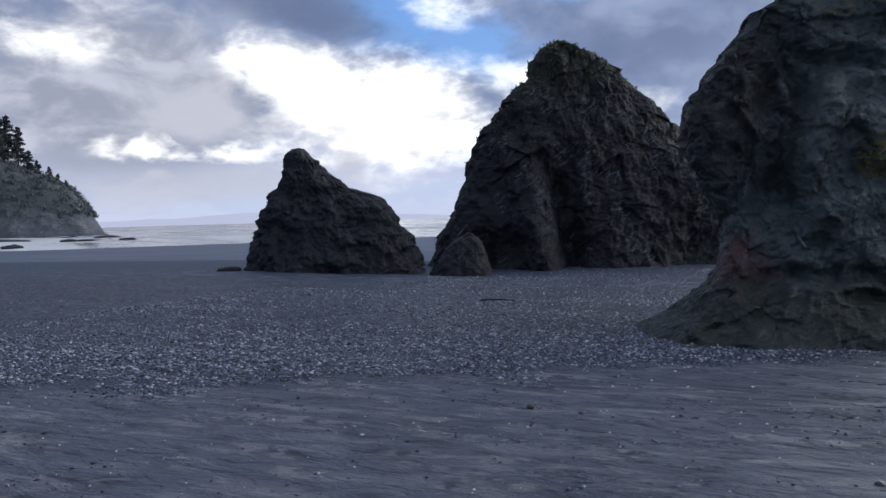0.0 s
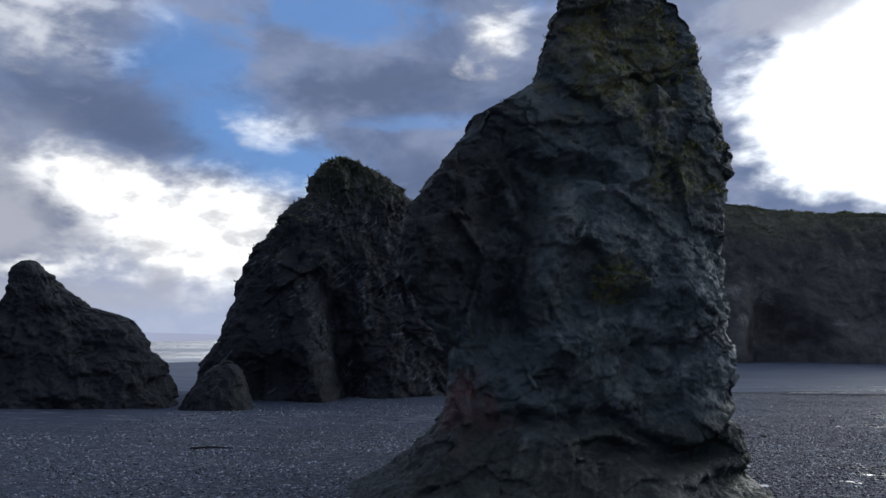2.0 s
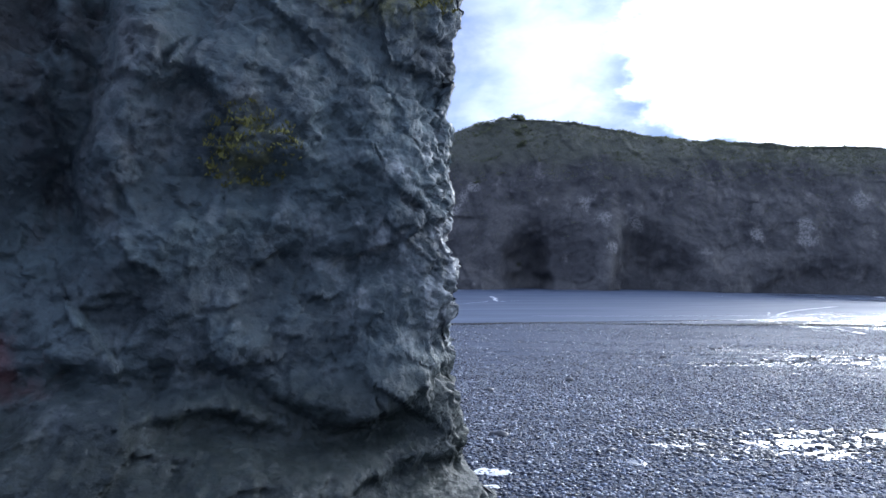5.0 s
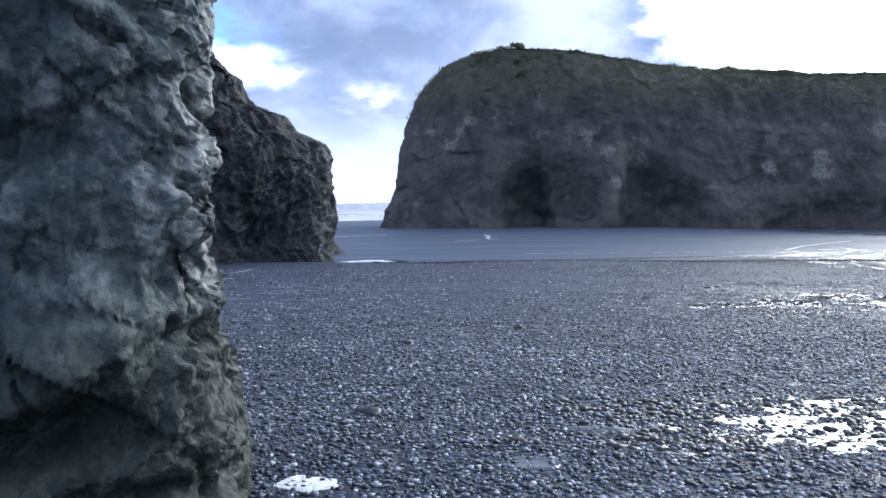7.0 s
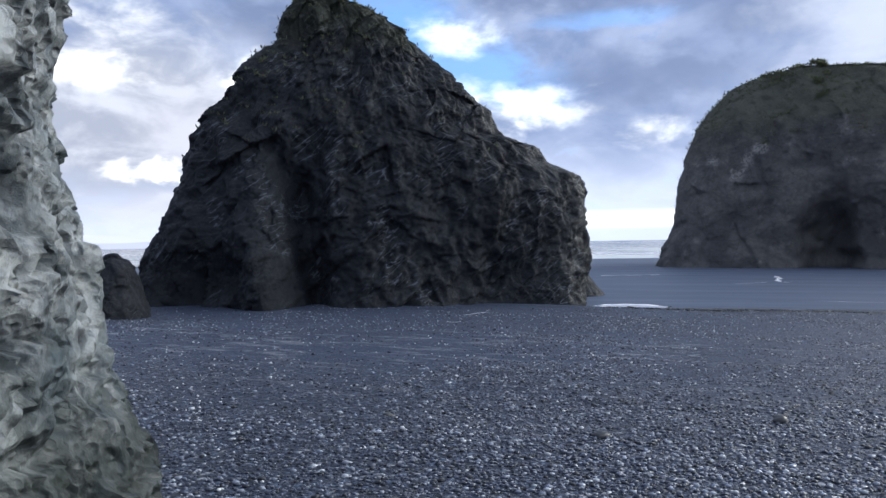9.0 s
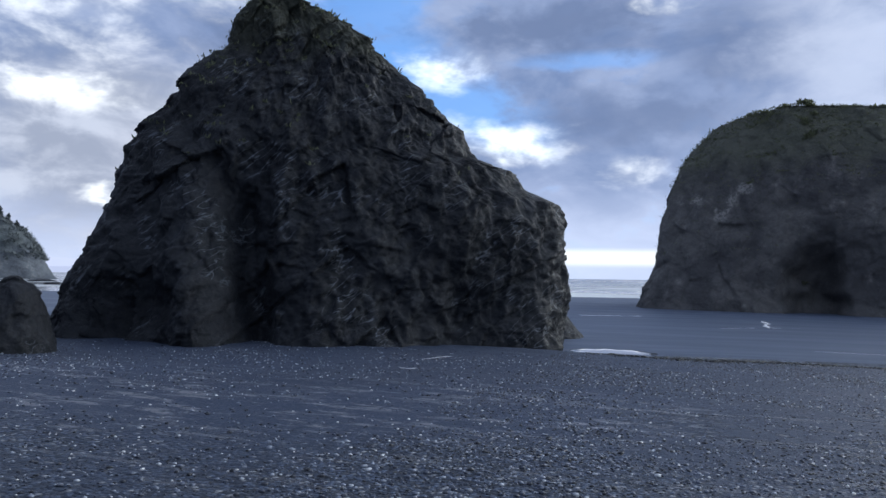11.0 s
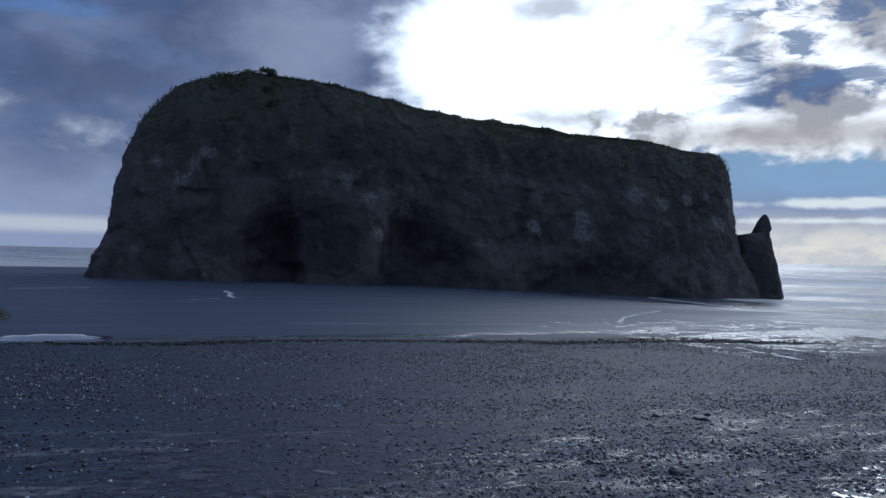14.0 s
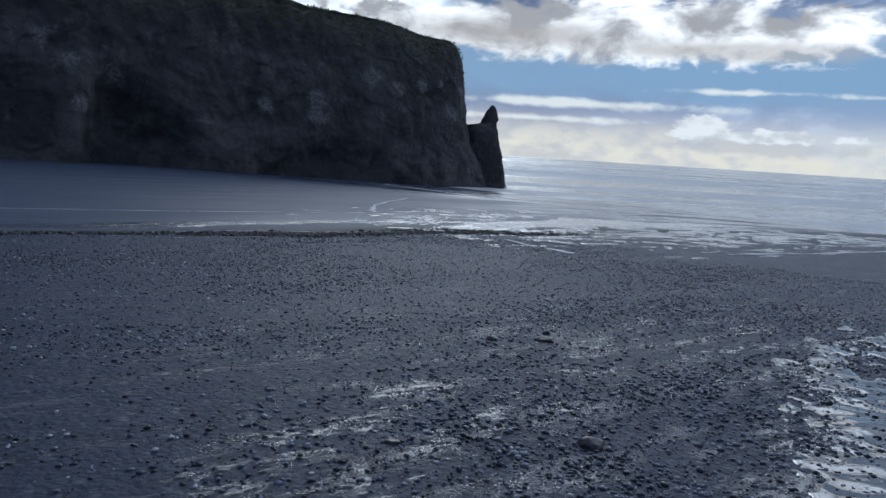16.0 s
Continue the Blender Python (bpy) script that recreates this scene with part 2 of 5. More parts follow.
def rock_material(name, dark, mid, light, moss=(), grain=1.0, rough=0.62, veins=0.0, moss_all=None, spec=0.4, pale=(0.5, 0.74, 0.0, 0.85), pocks=0.0, chip=1.0, pock_at=None, seams=()):
    """Wet weathered rock. moss: (colour, centre, radius, strength) of patches, growth and stains as well as painted
    light; moss_all: (colour, z from, z to, strength).
    """
    m, n, b, p = material(name)
    a = n.noise(p, 0.9 * grain, 6, 0.6, 0.6)
    c = n.noise(n.scaled(p, (1.0, 1.0, 0.8)), 3.6 * grain, 8, 0.62, 0.0)
    f = n.noise(p, 22 * grain, 6, 0.7)
    col = n.mix(n.step(a, 0.4, 0.6), dark, mid)
    col = n.mix(n.step(c, *pale), col, light)
    col = n.mix(n.step(f, 0.35, 0.72, 0.55, 0.0), col, dark)
    crack = n.voronoi(n.vec("ADD", p, n.vec("SCALE", n.noise(p, 2.0 * grain, 3, color=True), scale=0.5)), 2.3 * grain, "DISTANCE_TO_EDGE")
    col = n.mix(n.step(crack, 0.0, 0.04, 0.22, 0.0), col, tuple(v * 0.4 for v in dark))
    if veins:
        lay = n.add("ShaderNodeVectorRotate", rotation_type="Y_AXIS")
        n.put(lay.inputs["Vector"], n.vec("ADD", p, n.vec("SCALE", n.noise(p, 0.8, 3, color=True), scale=0.35)))
        lay.inputs["Angle"].default_value = radians(38)
        v = n.noise(n.scaled(lay.outputs[0], (0.16, 0.7, 1.9)), 3.2, 3, 0.5, 0.1)
        ridge = n.math("ABSOLUTE", n.math("SUBTRACT", v, 0.5))
        col = n.mix(n.math("MULTIPLY", n.step(ridge, 0.004, 0.022, veins, 0.0), n.step(n.noise(p, 0.9, 3), 0.52, 0.62)), col, tuple(min(0.5, v * 2.6) for v in light))
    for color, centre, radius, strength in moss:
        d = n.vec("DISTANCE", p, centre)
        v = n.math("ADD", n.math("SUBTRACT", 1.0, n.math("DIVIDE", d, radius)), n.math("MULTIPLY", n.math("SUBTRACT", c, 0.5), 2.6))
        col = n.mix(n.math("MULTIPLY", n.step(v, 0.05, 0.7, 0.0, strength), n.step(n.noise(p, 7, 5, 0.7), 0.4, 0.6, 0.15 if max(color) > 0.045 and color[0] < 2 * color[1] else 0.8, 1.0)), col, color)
    if moss_all:
        color, z0, z1, strength = moss_all
        sep = n.add("ShaderNodeSeparateXYZ")
        n.put(sep.inputs[0], p)
        v = n.math("ADD", n.step(sep.outputs[2], z0, z1), n.math("MULTIPLY", n.math("SUBTRACT", a, 0.5), 1.6))
        v = n.math("MULTIPLY", n.step(v, 0.3, 0.8), n.step(f, 0.35, 0.6, 0.7, 1.0))
        col = n.mix(n.math("MULTIPLY", v, strength), col, color)
    for color, start, end, width in seams:   # thin mineral seams along a line
        run = tuple(e - k for k, e in zip(start, end))
        q = n.vec("ADD", n.vec("SUBTRACT", p, start), n.vec("SCALE", n.vec("SUBTRACT", n.noise(p, 9, 3, color=True), (0.5, 0.5, 0.5)), scale=0.09))
        t = n.math("DIVIDE", n.vec("DOT_PRODUCT", q, run), sum(k * k for k in run), clamp=True)
        spot = n.add("ShaderNodeVectorMath", operation="SCALE")
        spot.inputs[0].default_value = run
        n.put(spot.inputs["Scale"], t)
        d = n.vec("DISTANCE", q, spot.outputs[0])
        col = n.mix(n.math("MULTIPLY", n.step(d, width * 0.4, width, 0.8, 0.0), n.step(n.noise(p, 12, 2), 0.35, 0.5)), col, color)
    n.put(b.inputs["Base Color"], col)
    n.put(b.inputs["Roughness"], n.step(f, 0.3, 0.7, rough - 0.16, rough + 0.2))
    b.inputs["Specular IOR Level"].default_value = spec
    turned = n.add("ShaderNodeVectorRotate", rotation_type="Y_AXIS")
    n.put(turned.inputs["Vector"], p)
    turned.inputs["Angle"].default_value = radians(-24)
    warped = n.vec("ADD", n.scaled(turned.outputs[0], (0.85, 1.0, 1.35)), n.vec("SCALE", n.noise(p, 5 * grain, 3, color=True), scale=0.07 / grain))

    def chips(scale):
        """Small broken planes, each tilted its own way."""
        v = n.add("ShaderNodeTexVoronoi")
        n.put(v.inputs["Vector"], warped)
        v.inputs["Scale"].default_value = scale
        tilt = n.vec("SUBTRACT", v.outputs["Color"], (0.5, 0.5, 0.5))
        return n.math("MULTIPLY", n.vec("DOT_PRODUCT", n.vec("SUBTRACT", warped, v.outputs["Position"]), tilt), scale)

    h = n.math("ADD", n.math("MULTIPLY", c, 0.75), n.math("MULTIPLY", f, 0.22))
    h = n.math("ADD", h, n.math("ADD", n.math("MULTIPLY", chips(5.5 * grain), 0.7 * chip), n.math("ADD", n.math("MULTIPLY", chips(15 * grain), 0.45 * chip), n.math("MULTIPLY", chips(37 * grain), 0.2 * chip))))
    pits = n.step(n.voronoi(warped, 8 * grain), 0.06, 0.5)
    small = n.step(n.voronoi(warped, 19 * grain), 0.08, 0.5)
    where = n.step(n.noise(p, 1.3 * grain, 2), 0.42, 0.62)
    if pock_at:
        where = n.step(n.math("ADD", n.vec("DISTANCE", p, pock_at[0]), n.math("MULTIPLY", n.noise(p, 3.0, 3), 0.5)), pock_at[1], pock_at[1] + 0.35, 1.0, 0.0)
        h = n.math("MULTIPLY", h, n.math("SUBTRACT", 1.0, n.math("MULTIPLY", where, 0.55)))
    h = n.math("ADD", h, n.math("MULTIPLY", n.math("MULTIPLY", n.math("ADD", pits, n.math("MULTIPLY", small, 0.45)), where), pocks))
    n1 = n.bump(h, 0.7, 0.058 / grain)
    n.put(b.inputs["Normal"], n.bump(n.noise(p, 60 * grain, 4, 0.7), 0.5, 0.012 / grain, n1))
    return m


GREEN_YELLOW, RUST, WET_GREEN = (0.105, 0.105, 0.026), (0.075, 0.023, 0.025), (0.0125, 0.018, 0.0165)
# pale grey patch at (4.45, 12.5): lighter pitted rock with sunlight painted in
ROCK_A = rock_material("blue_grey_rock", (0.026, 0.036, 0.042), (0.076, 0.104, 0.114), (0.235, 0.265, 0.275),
                       # the near-black patch makes the left head darker
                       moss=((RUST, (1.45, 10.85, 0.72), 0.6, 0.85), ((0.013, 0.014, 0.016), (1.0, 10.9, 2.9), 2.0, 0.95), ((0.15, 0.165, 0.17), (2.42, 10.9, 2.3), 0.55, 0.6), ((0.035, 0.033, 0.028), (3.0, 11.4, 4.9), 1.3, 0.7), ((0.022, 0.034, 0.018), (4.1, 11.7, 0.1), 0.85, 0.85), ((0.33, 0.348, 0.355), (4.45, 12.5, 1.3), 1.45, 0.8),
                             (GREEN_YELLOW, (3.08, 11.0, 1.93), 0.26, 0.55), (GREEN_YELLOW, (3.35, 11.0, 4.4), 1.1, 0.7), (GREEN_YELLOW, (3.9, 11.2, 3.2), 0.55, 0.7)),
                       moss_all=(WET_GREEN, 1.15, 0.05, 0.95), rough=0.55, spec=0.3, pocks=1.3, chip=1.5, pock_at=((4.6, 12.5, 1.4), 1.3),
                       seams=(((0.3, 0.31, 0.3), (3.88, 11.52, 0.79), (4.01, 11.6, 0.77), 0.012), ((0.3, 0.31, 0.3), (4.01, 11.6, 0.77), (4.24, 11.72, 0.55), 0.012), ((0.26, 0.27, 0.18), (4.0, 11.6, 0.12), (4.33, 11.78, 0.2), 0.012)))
ROCK_B = rock_material("black_brown_rock", (0.008, 0.0098, 0.0137), (0.0168, 0.0194, 0.025), (0.042, 0.0465, 0.0555), grain=0.6, veins=0.85, spec=0.22,
                       moss_all=((0.05, 0.055, 0.024), 4.5, 7.5, 0.35))
ROCK_C = rock_material("dark_basalt", (0.01, 0.0122, 0.0165), (0.0195, 0.0225, 0.029), (0.04, 0.045, 0.053), grain=0.8, spec=0.22)
PALE_LICHEN = (0.33, 0.32, 0.305)
LICHEN = ((35.5, 59.0, 5.3, 0.9), (31.3, 58.8, 3.6, 0.8), (31.3, 58.7, 2.5, 0.9), (37.5, 58.9, 4.7, 0.6), (42.0, 59.0, 3.7, 0.7), (28.0, 58.8, 2.8, 0.7), (41.3, 59.2, 5.2, 0.6), (39.5, 59.0, 4.9, 0.5), (43.5, 59.7, 5.0, 0.5),
          (16.4, 59.9, 5.0, 0.8), (17.5, 59.0, 3.9, 0.9), (17.9, 58.7, 2.0, 0.6), (19.8, 59.7, 3.6, 0.9), (7.4, 60.9, 4.7, 0.7), (8.9, 61.0, 6.4, 0.7), (8.1, 61.0, 5.6, 0.6), (6.1, 61.6, 5.8, 0.5))
ROCK_D = rock_material("island_rock", (0.055, 0.055, 0.058), (0.124, 0.121, 0.118), (0.36, 0.345, 0.33), grain=0.3, rough=0.8,
                       moss=tuple((PALE_LICHEN, (x, y, z), r, 0.62) for x, y, z, r in LICHEN),
                       moss_all=((0.085, 0.092, 0.066), 3.5, 11.0, 0.7), spec=0.2, pale=(0.55, 0.8, 0.0, 0.5))
# distance haze painted into the rock and growth colours: greyer, bluer, lighter
ROCK_E = rock_material("hazed_headland_rock", (0.09, 0.102, 0.12), (0.15, 0.162, 0.18), (0.28, 0.29, 0.3), grain=0.09, rough=0.9,
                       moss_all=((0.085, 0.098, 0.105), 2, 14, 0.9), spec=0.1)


def beach_material():
    m, n, b, p = material("black_beach_gravel")
    sep = n.add("ShaderNodeSeparateXYZ")
    n.put(sep.inputs[0], p)
    x, y, z = sep.outputs
    big = n.noise(p, 0.35, 4, 0.5, 0.3)
    # streaks of damp sand drawn out along the run of the backwash
    turn = n.add("ShaderNodeVectorRotate", rotation_type="Z_AXIS")
    n.put(turn.inputs["Vector"], p)
    turn.inputs["Angle"].default_value = radians(3)
    q = n.scaled(turn.outputs[0], (0.55, 2.4, 1.0))
    streak = n.noise(q, 1.9, 6, 0.62, 0.6)
    grit = n.noise(p, 48, 4, 0.75)
    cell = n.voronoi(p, 26, "F1", "Color")
    celld = n.voronoi(p, 26)
    flats = n.step(y, 29.3, 31.5)
    across = n.math("SUBTRACT", y, n.math("MULTIPLY", x, 0.56))
    near = n.step(n.math("ADD", across, n.math("MULTIPLY", n.math("SUBTRACT", n.noise(p, 1.1, 4, 0.6), 0.5), 1.6)), 7.7, 8.5, 1.0, 0.0)
    far = n.step(n.math("ADD", y, n.math("MULTIPLY", n.math("SUBTRACT", big, 0.5), 6.0)), 16.5, 19.5)
    sand = n.math("MAXIMUM", n.math("MAXIMUM", near, n.math("MULTIPLY", far, n.step(x, 5.0, 9.0, 0.75, 0.62))), flats)
    gravel = n.math("SUBTRACT", 1.0, sand)
    # stones
    lum = n.add("ShaderNodeSeparateColor")
    n.put(lum.inputs[0], cell)
    stone = n.mix(n.step(lum.outputs[0], 0.0, 1.0), (0.014, 0.019, 0.032), (0.08, 0.103, 0.155))
    stone = n.mix(n.step(lum.outputs[1], 0.9, 0.98, 0.0, 0.7), stone, (0.45, 0.46, 0.48))
    stone = n.mix(n.step(celld, 0.35, 0.75, 0.0, 0.8), stone, (0.014, 0.015, 0.018))
    grain = n.mix(grit, (0.0115, 0.0172, 0.035), (0.049, 0.069, 0.122))
    grain = n.mix(near, grain, n.mix(grit, (0.034, 0.041, 0.06), (0.135, 0.155, 0.208)))
    lens = n.noise(n.scaled(turn.outputs[0], (0.7, 2.6, 1.0)), 2.3, 6, 0.62, 0.5)
    grain = n.mix(n.math("MULTIPLY", near, n.step(lens, 0.46, 0.34, 0.0, 0.75)), grain, (0.022, 0.027, 0.036))
    grain = n.mix(n.math("MULTIPLY", near, n.step(lens, 0.53, 0.62, 0.0, 0.7)), grain, (0.17, 0.18, 0.21))
    # sheen of the damp streaks, painted in as a paler sand colour
    sheen_streak = n.math("MULTIPLY", n.math("MULTIPLY", n.step(streak, 0.53, 0.62), n.step(y, 20.0, 24.0, 1.0, 0.15)), n.step(n.noise(p, 5.5, 4, 0.6), 0.4, 0.55))
    grain = n.mix(n.math("MULTIPLY", sheen_streak, n.step(y, 6.0, 14.0, 0.7, 0.8)), grain, (0.27, 0.275, 0.31))
    col = n.mix(n.math("MULTIPLY", gravel, 0.85), grain, stone)
    col = n.mix(n.math("MULTIPLY", n.step(big, 0.35, 0.65), 0.3), col, (0.03, 0.038, 0.058))
    col = n.mix(flats, col, n.mix(streak, (0.046, 0.061, 0.096), (0.075, 0.096, 0.147)))
    shoreline = n.math("ADD", y, n.math("ADD", n.math("MULTIPLY", n.math("SINE", n.math("MULTIPLY", x, 0.9)), -0.2), n.math("MULTIPLY", n.math("SUBTRACT", n.noise(n.scaled(p, (0.5, 3.0, 1.0)), 2.0, 4), 0.5), 1.2)))
    soaked = n.math("MULTIPLY", n.math("MULTIPLY", n.step(shoreline, 28.6, 29.1), n.step(shoreline, 30.3, 29.8)), n.step(x, 4.5, 6.0))
    col = n.mix(n.math("MULTIPLY", soaked, 0.85), col, (0.008, 0.01, 0.014))
    n.put(b.inputs["Base Color"], col)
    # wetness: damp everywhere, films of water in the streaks, glassy flats
    film = n.math("MULTIPLY", n.step(streak, 0.53, 0.6), n.step(grit, 0.42, 0.62, 1.0, 0.3))
    film = n.math("MULTIPLY", n.math("MULTIPLY", film, n.step(x, 4.0, 7.5, 0.25, 1.0)), n.step(y, 21.0, 25.0, 1.0, 0.1))
    rough = n.mix(film, (0.66, 0.66, 0.66), (0.13, 0.13, 0.13))
    rough = n.mix(n.math("MULTIPLY", gravel, n.math("SUBTRACT", 1.0, n.math("MULTIPLY", film, 0.8))), rough, n.mix(lum.outputs[2], (0.5, 0.5, 0.5), (0.75, 0.75, 0.75)))
    bands = n.noise(n.scaled(p, (0.1, 0.55, 1.0)), 1.4, 5, 0.6, 0.4)
    rough = n.mix(flats, rough, n.mix(n.step(bands, 0.35, 0.7), (0.62, 0.62, 0.62), (0.5, 0.5, 0.5)))
    wash = n.math("MULTIPLY", n.math("MULTIPLY", flats, n.step(x, 22, 30)), n.step(bands, 0.36, 0.56))
    rough = n.mix(wash, rough, (0.16, 0.16, 0.16))
    n.put(b.inputs["Roughness"], rough)
    b.inputs["Specular IOR Level"].default_value = 0.18
    pebbles = n.math("MULTIPLY", n.math("SUBTRACT", 0.7, celld), gravel)
    lumps = n.noise(n.scaled(turn.outputs[0], (0.8, 1.8, 1.0)), 4.5, 5, 0.65, 0.5)
    h = n.math("ADD", n.math("MULTIPLY", pebbles, 1.4), n.math("ADD", n.math("MULTIPLY", grit, 0.45), n.math("MULTIPLY", lumps, n.step(across, 7.4, 8.8, 6.0, 0.8))))
    h = n.math("MULTIPLY", h, n.step(flats, 0.0, 1.0, 1.0, 0.06))
    h = n.math("MULTIPLY", h, n.math("SUBTRACT", 1.0, n.math("MULTIPLY", film, 0.85)))
    n.put(b.inputs["Normal"], n.bump(h, 0.85, 0.02))
    return m


def pebble_material(name, tone):
    m, n, b, p = material(name)
    g = n.add("ShaderNodeNewGeometry")
    r = g.outputs["Random Per Island"]
    ramp = n.add("ShaderNodeValToRGB")
    el = ramp.color_ramp.elements
    el[0].color, el[1].color = (0.012 * tone, 0.015 * tone, 0.022 * tone, 1), (0.56, 0.59, 0.64, 1)
    for pos, c in ((0.4, (0.042, 0.053, 0.082, 1)), (0.74, (0.13, 0.154, 0.215, 1)), (0.93, (0.28, 0.315, 0.385, 1))):
        e = ramp.color_ramp.elements.new(pos)
        e.color = (c[0] * tone, c[1] * tone, c[2] * tone, 1)
    n.put(ramp.inputs[0], r)
    n.put(b.inputs["Base Color"], n.mix(n.noise(p, 70, 3, 0.6), ramp.outputs[0], n.mix(0.5, ramp.outputs[0], (0.03, 0.03, 0.035))))
    n.put(b.inputs["Roughness"], n.step(n.noise(p, 9, 3), 0.35, 0.65, 0.25, 0.55))
    b.inputs["Specular IOR Level"].default_value = 0.36
    n.put(b.inputs["Normal"], n.bump(n.noise(p, 120, 3), 0.3, 0.004))
    return m


def sea_material():
    m, n, b, p = material("grey_sea_water")
    sep = n.add("ShaderNodeSeparateXYZ")
    n.put(sep.inputs[0], p)
    turn = n.add("ShaderNodeVectorRotate", rotation_type="Z_AXIS")
    n.put(turn.inputs["Vector"], p)
    turn.inputs["Angle"].default_value = radians(38)
    q = n.scaled(turn.outputs[0], (0.2, 1.0, 1.0))
    dist = n.vec("DISTANCE", p, (10.0, 25.0, 0.0))
    swell = n.noise(q, 0.055, 5, 0.55, 0.6)
    lace = n.noise(n.scaled(turn.outputs[0], (0.5, 1.0, 1.0)), 0.5, 6, 0.7, 1.0)
    foam = n.math("MULTIPLY", n.step(n.math("ADD", swell, n.math("MULTIPLY", n.math("SUBTRACT", lace, 0.5), 0.3)), 0.43, 0.56), n.step(dist, 160, 420, 1.0, 0.25))
    col = n.mix(n.math("MULTIPLY", foam, 0.8), (0.035, 0.05, 0.06), (0.62, 0.64, 0.66))
    n.put(b.inputs["Base Color"], col)
    n.put(b.inputs["Roughness"], n.mix(foam, (0.12, 0.12, 0.12), (0.7, 0.7, 0.7)))
    h = n.math("ADD", swell, n.math("MULTIPLY", n.noise(q, 0.9, 5, 0.6), 0.12))
    n.put(b.inputs["Normal"], n.bump(h, 0.9, 0.9))
    return m


def water_material():
    m, n, b, p = material("still_puddle_water")
    b.inputs["Base Color"].default_value = (0.03, 0.034, 0.04, 1)
    b.inputs["Roughness"].default_value = 0.04
    b.inputs["Specular IOR Level"].default_value = 0.9
    n.put(b.inputs["Normal"], n.bump(n.noise(p, 9, 3), 0.08, 0.01))
    return m


def damp_material():
    m, n, b, p = material("water_soaked_sand")
    n.put(b.inputs["Base Color"], n.mix(n.noise(p, 40, 4, 0.7), (0.03, 0.036, 0.05), (0.085, 0.097, 0.13)))
    n.put(b.inputs["Roughness"], n.step(n.noise(p, 6, 4, 0.6), 0.35, 0.65, 0.16, 0.34))
    b.inputs["Specular IOR Level"].default_value = 1.0
    n.put(b.inputs["Normal"], n.bump(n.noise(n.scaled(p, (0.6, 1.4, 1.0)), 14, 5, 0.7), 0.9, 0.02))
    n.put(b.inputs["Alpha"], n.math("MULTIPLY", n.step(n.noise(n.scaled(p, (0.6, 1.3, 1.0)), 16, 4, 0.65), 0.4, 0.6), n.step(n.noise(n.scaled(p, (0.6, 1.8, 1.0)), 1.6, 4, 0.6), 0.46, 0.6)))
    return m


def foam_material():
    m, n, b, p = material("sea_foam")
    n.put(b.inputs["Base Color"], n.mix(n.noise(p, 14, 4, 0.7), (0.45, 0.46, 0.5), (0.85, 0.86, 0.88)))
    b.inputs["Roughness"].default_value = 0.7
    n.put(b.inputs["Normal"], n.bump(n.noise(p, 30, 3), 0.6, 0.02))
    return m


def plain_material(name, a, c, scale, rough=0.8, bump=0.01):
    m, n, b, p = material(name)
    v = n.noise(p, scale, 5, 0.65)
    n.put(b.inputs["Base Color"], n.mix(v, a, c))
    b.inputs["Roughness"].default_value = rough
    b.inputs["Specular IOR Level"].default_value = 0.25
    n.put(b.inputs["Normal"], n.bump(v, 0.6, bump))
    return m


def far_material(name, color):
    """A far land in haze: emits a painted airlight colour in place of real haze."""
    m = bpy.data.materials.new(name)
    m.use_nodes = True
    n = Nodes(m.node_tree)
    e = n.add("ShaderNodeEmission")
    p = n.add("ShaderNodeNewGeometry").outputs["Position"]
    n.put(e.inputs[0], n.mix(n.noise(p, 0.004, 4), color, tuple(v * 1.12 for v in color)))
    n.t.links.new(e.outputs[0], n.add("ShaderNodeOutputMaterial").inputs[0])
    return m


DAMP = damp_material()
BEACH, PEBBLE, SEA, WATER, FOAM = beach_material(), pebble_material("wet_pebbles", 1.02), sea_material(), water_material(), foam_material()
LIGHT_PEBBLE = pebble_material("mixed_pale_pebbles", 1.5)
DARK_PEBBLE = pebble_material("dark_wet_pebbles", 1.5)
STONE = plain_material("dark_wet_stone", (0.02, 0.022, 0.025), (0.07, 0.072, 0.08), 14, 0.4, 0.01)
WEEDY = plain_material("black_weedy_stone", (0.006, 0.007, 0.008), (0.022, 0.024, 0.026), 14, 0.6, 0.01)
PALE = plain_material("white_shell_and_quartz", (0.5, 0.5, 0.5), (0.85, 0.85, 0.85), 40, 0.35, 0.003)
WOOD = plain_material("wet_driftwood", (0.012, 0.011, 0.01), (0.035, 0.031, 0.028), 30, 0.7, 0.004)
def leaf_material(name, a, c, scale):
    """Thin leaves that let part of the light through."""
    m, n, b, p = material(name)
    col = n.mix(n.noise(p, scale, 4, 0.6), a, c)
    n.put(b.inputs["Base Color"], col)
    b.inputs["Roughness"].default_value, b.inputs["Specular IOR Level"].default_value = 0.75, 0.2
    t = n.add("ShaderNodeBsdfTranslucent")
    n.put(t.inputs[0], n.mix(0.5, col, tuple(min(1.0, v * 1.6) for v in c)))
    mixed = n.add("ShaderNodeMixShader")
    mixed.inputs[0].default_value = 0.4
    out = [k for k in n.t.nodes if k.type == "OUTPUT_MATERIAL"][0]
    n.t.links.new(b.outputs[0], mixed.inputs[1]), n.t.links.new(t.outputs[0], mixed.inputs[2]), n.t.links.new(mixed.outputs[0], out.inputs[0])
    return m


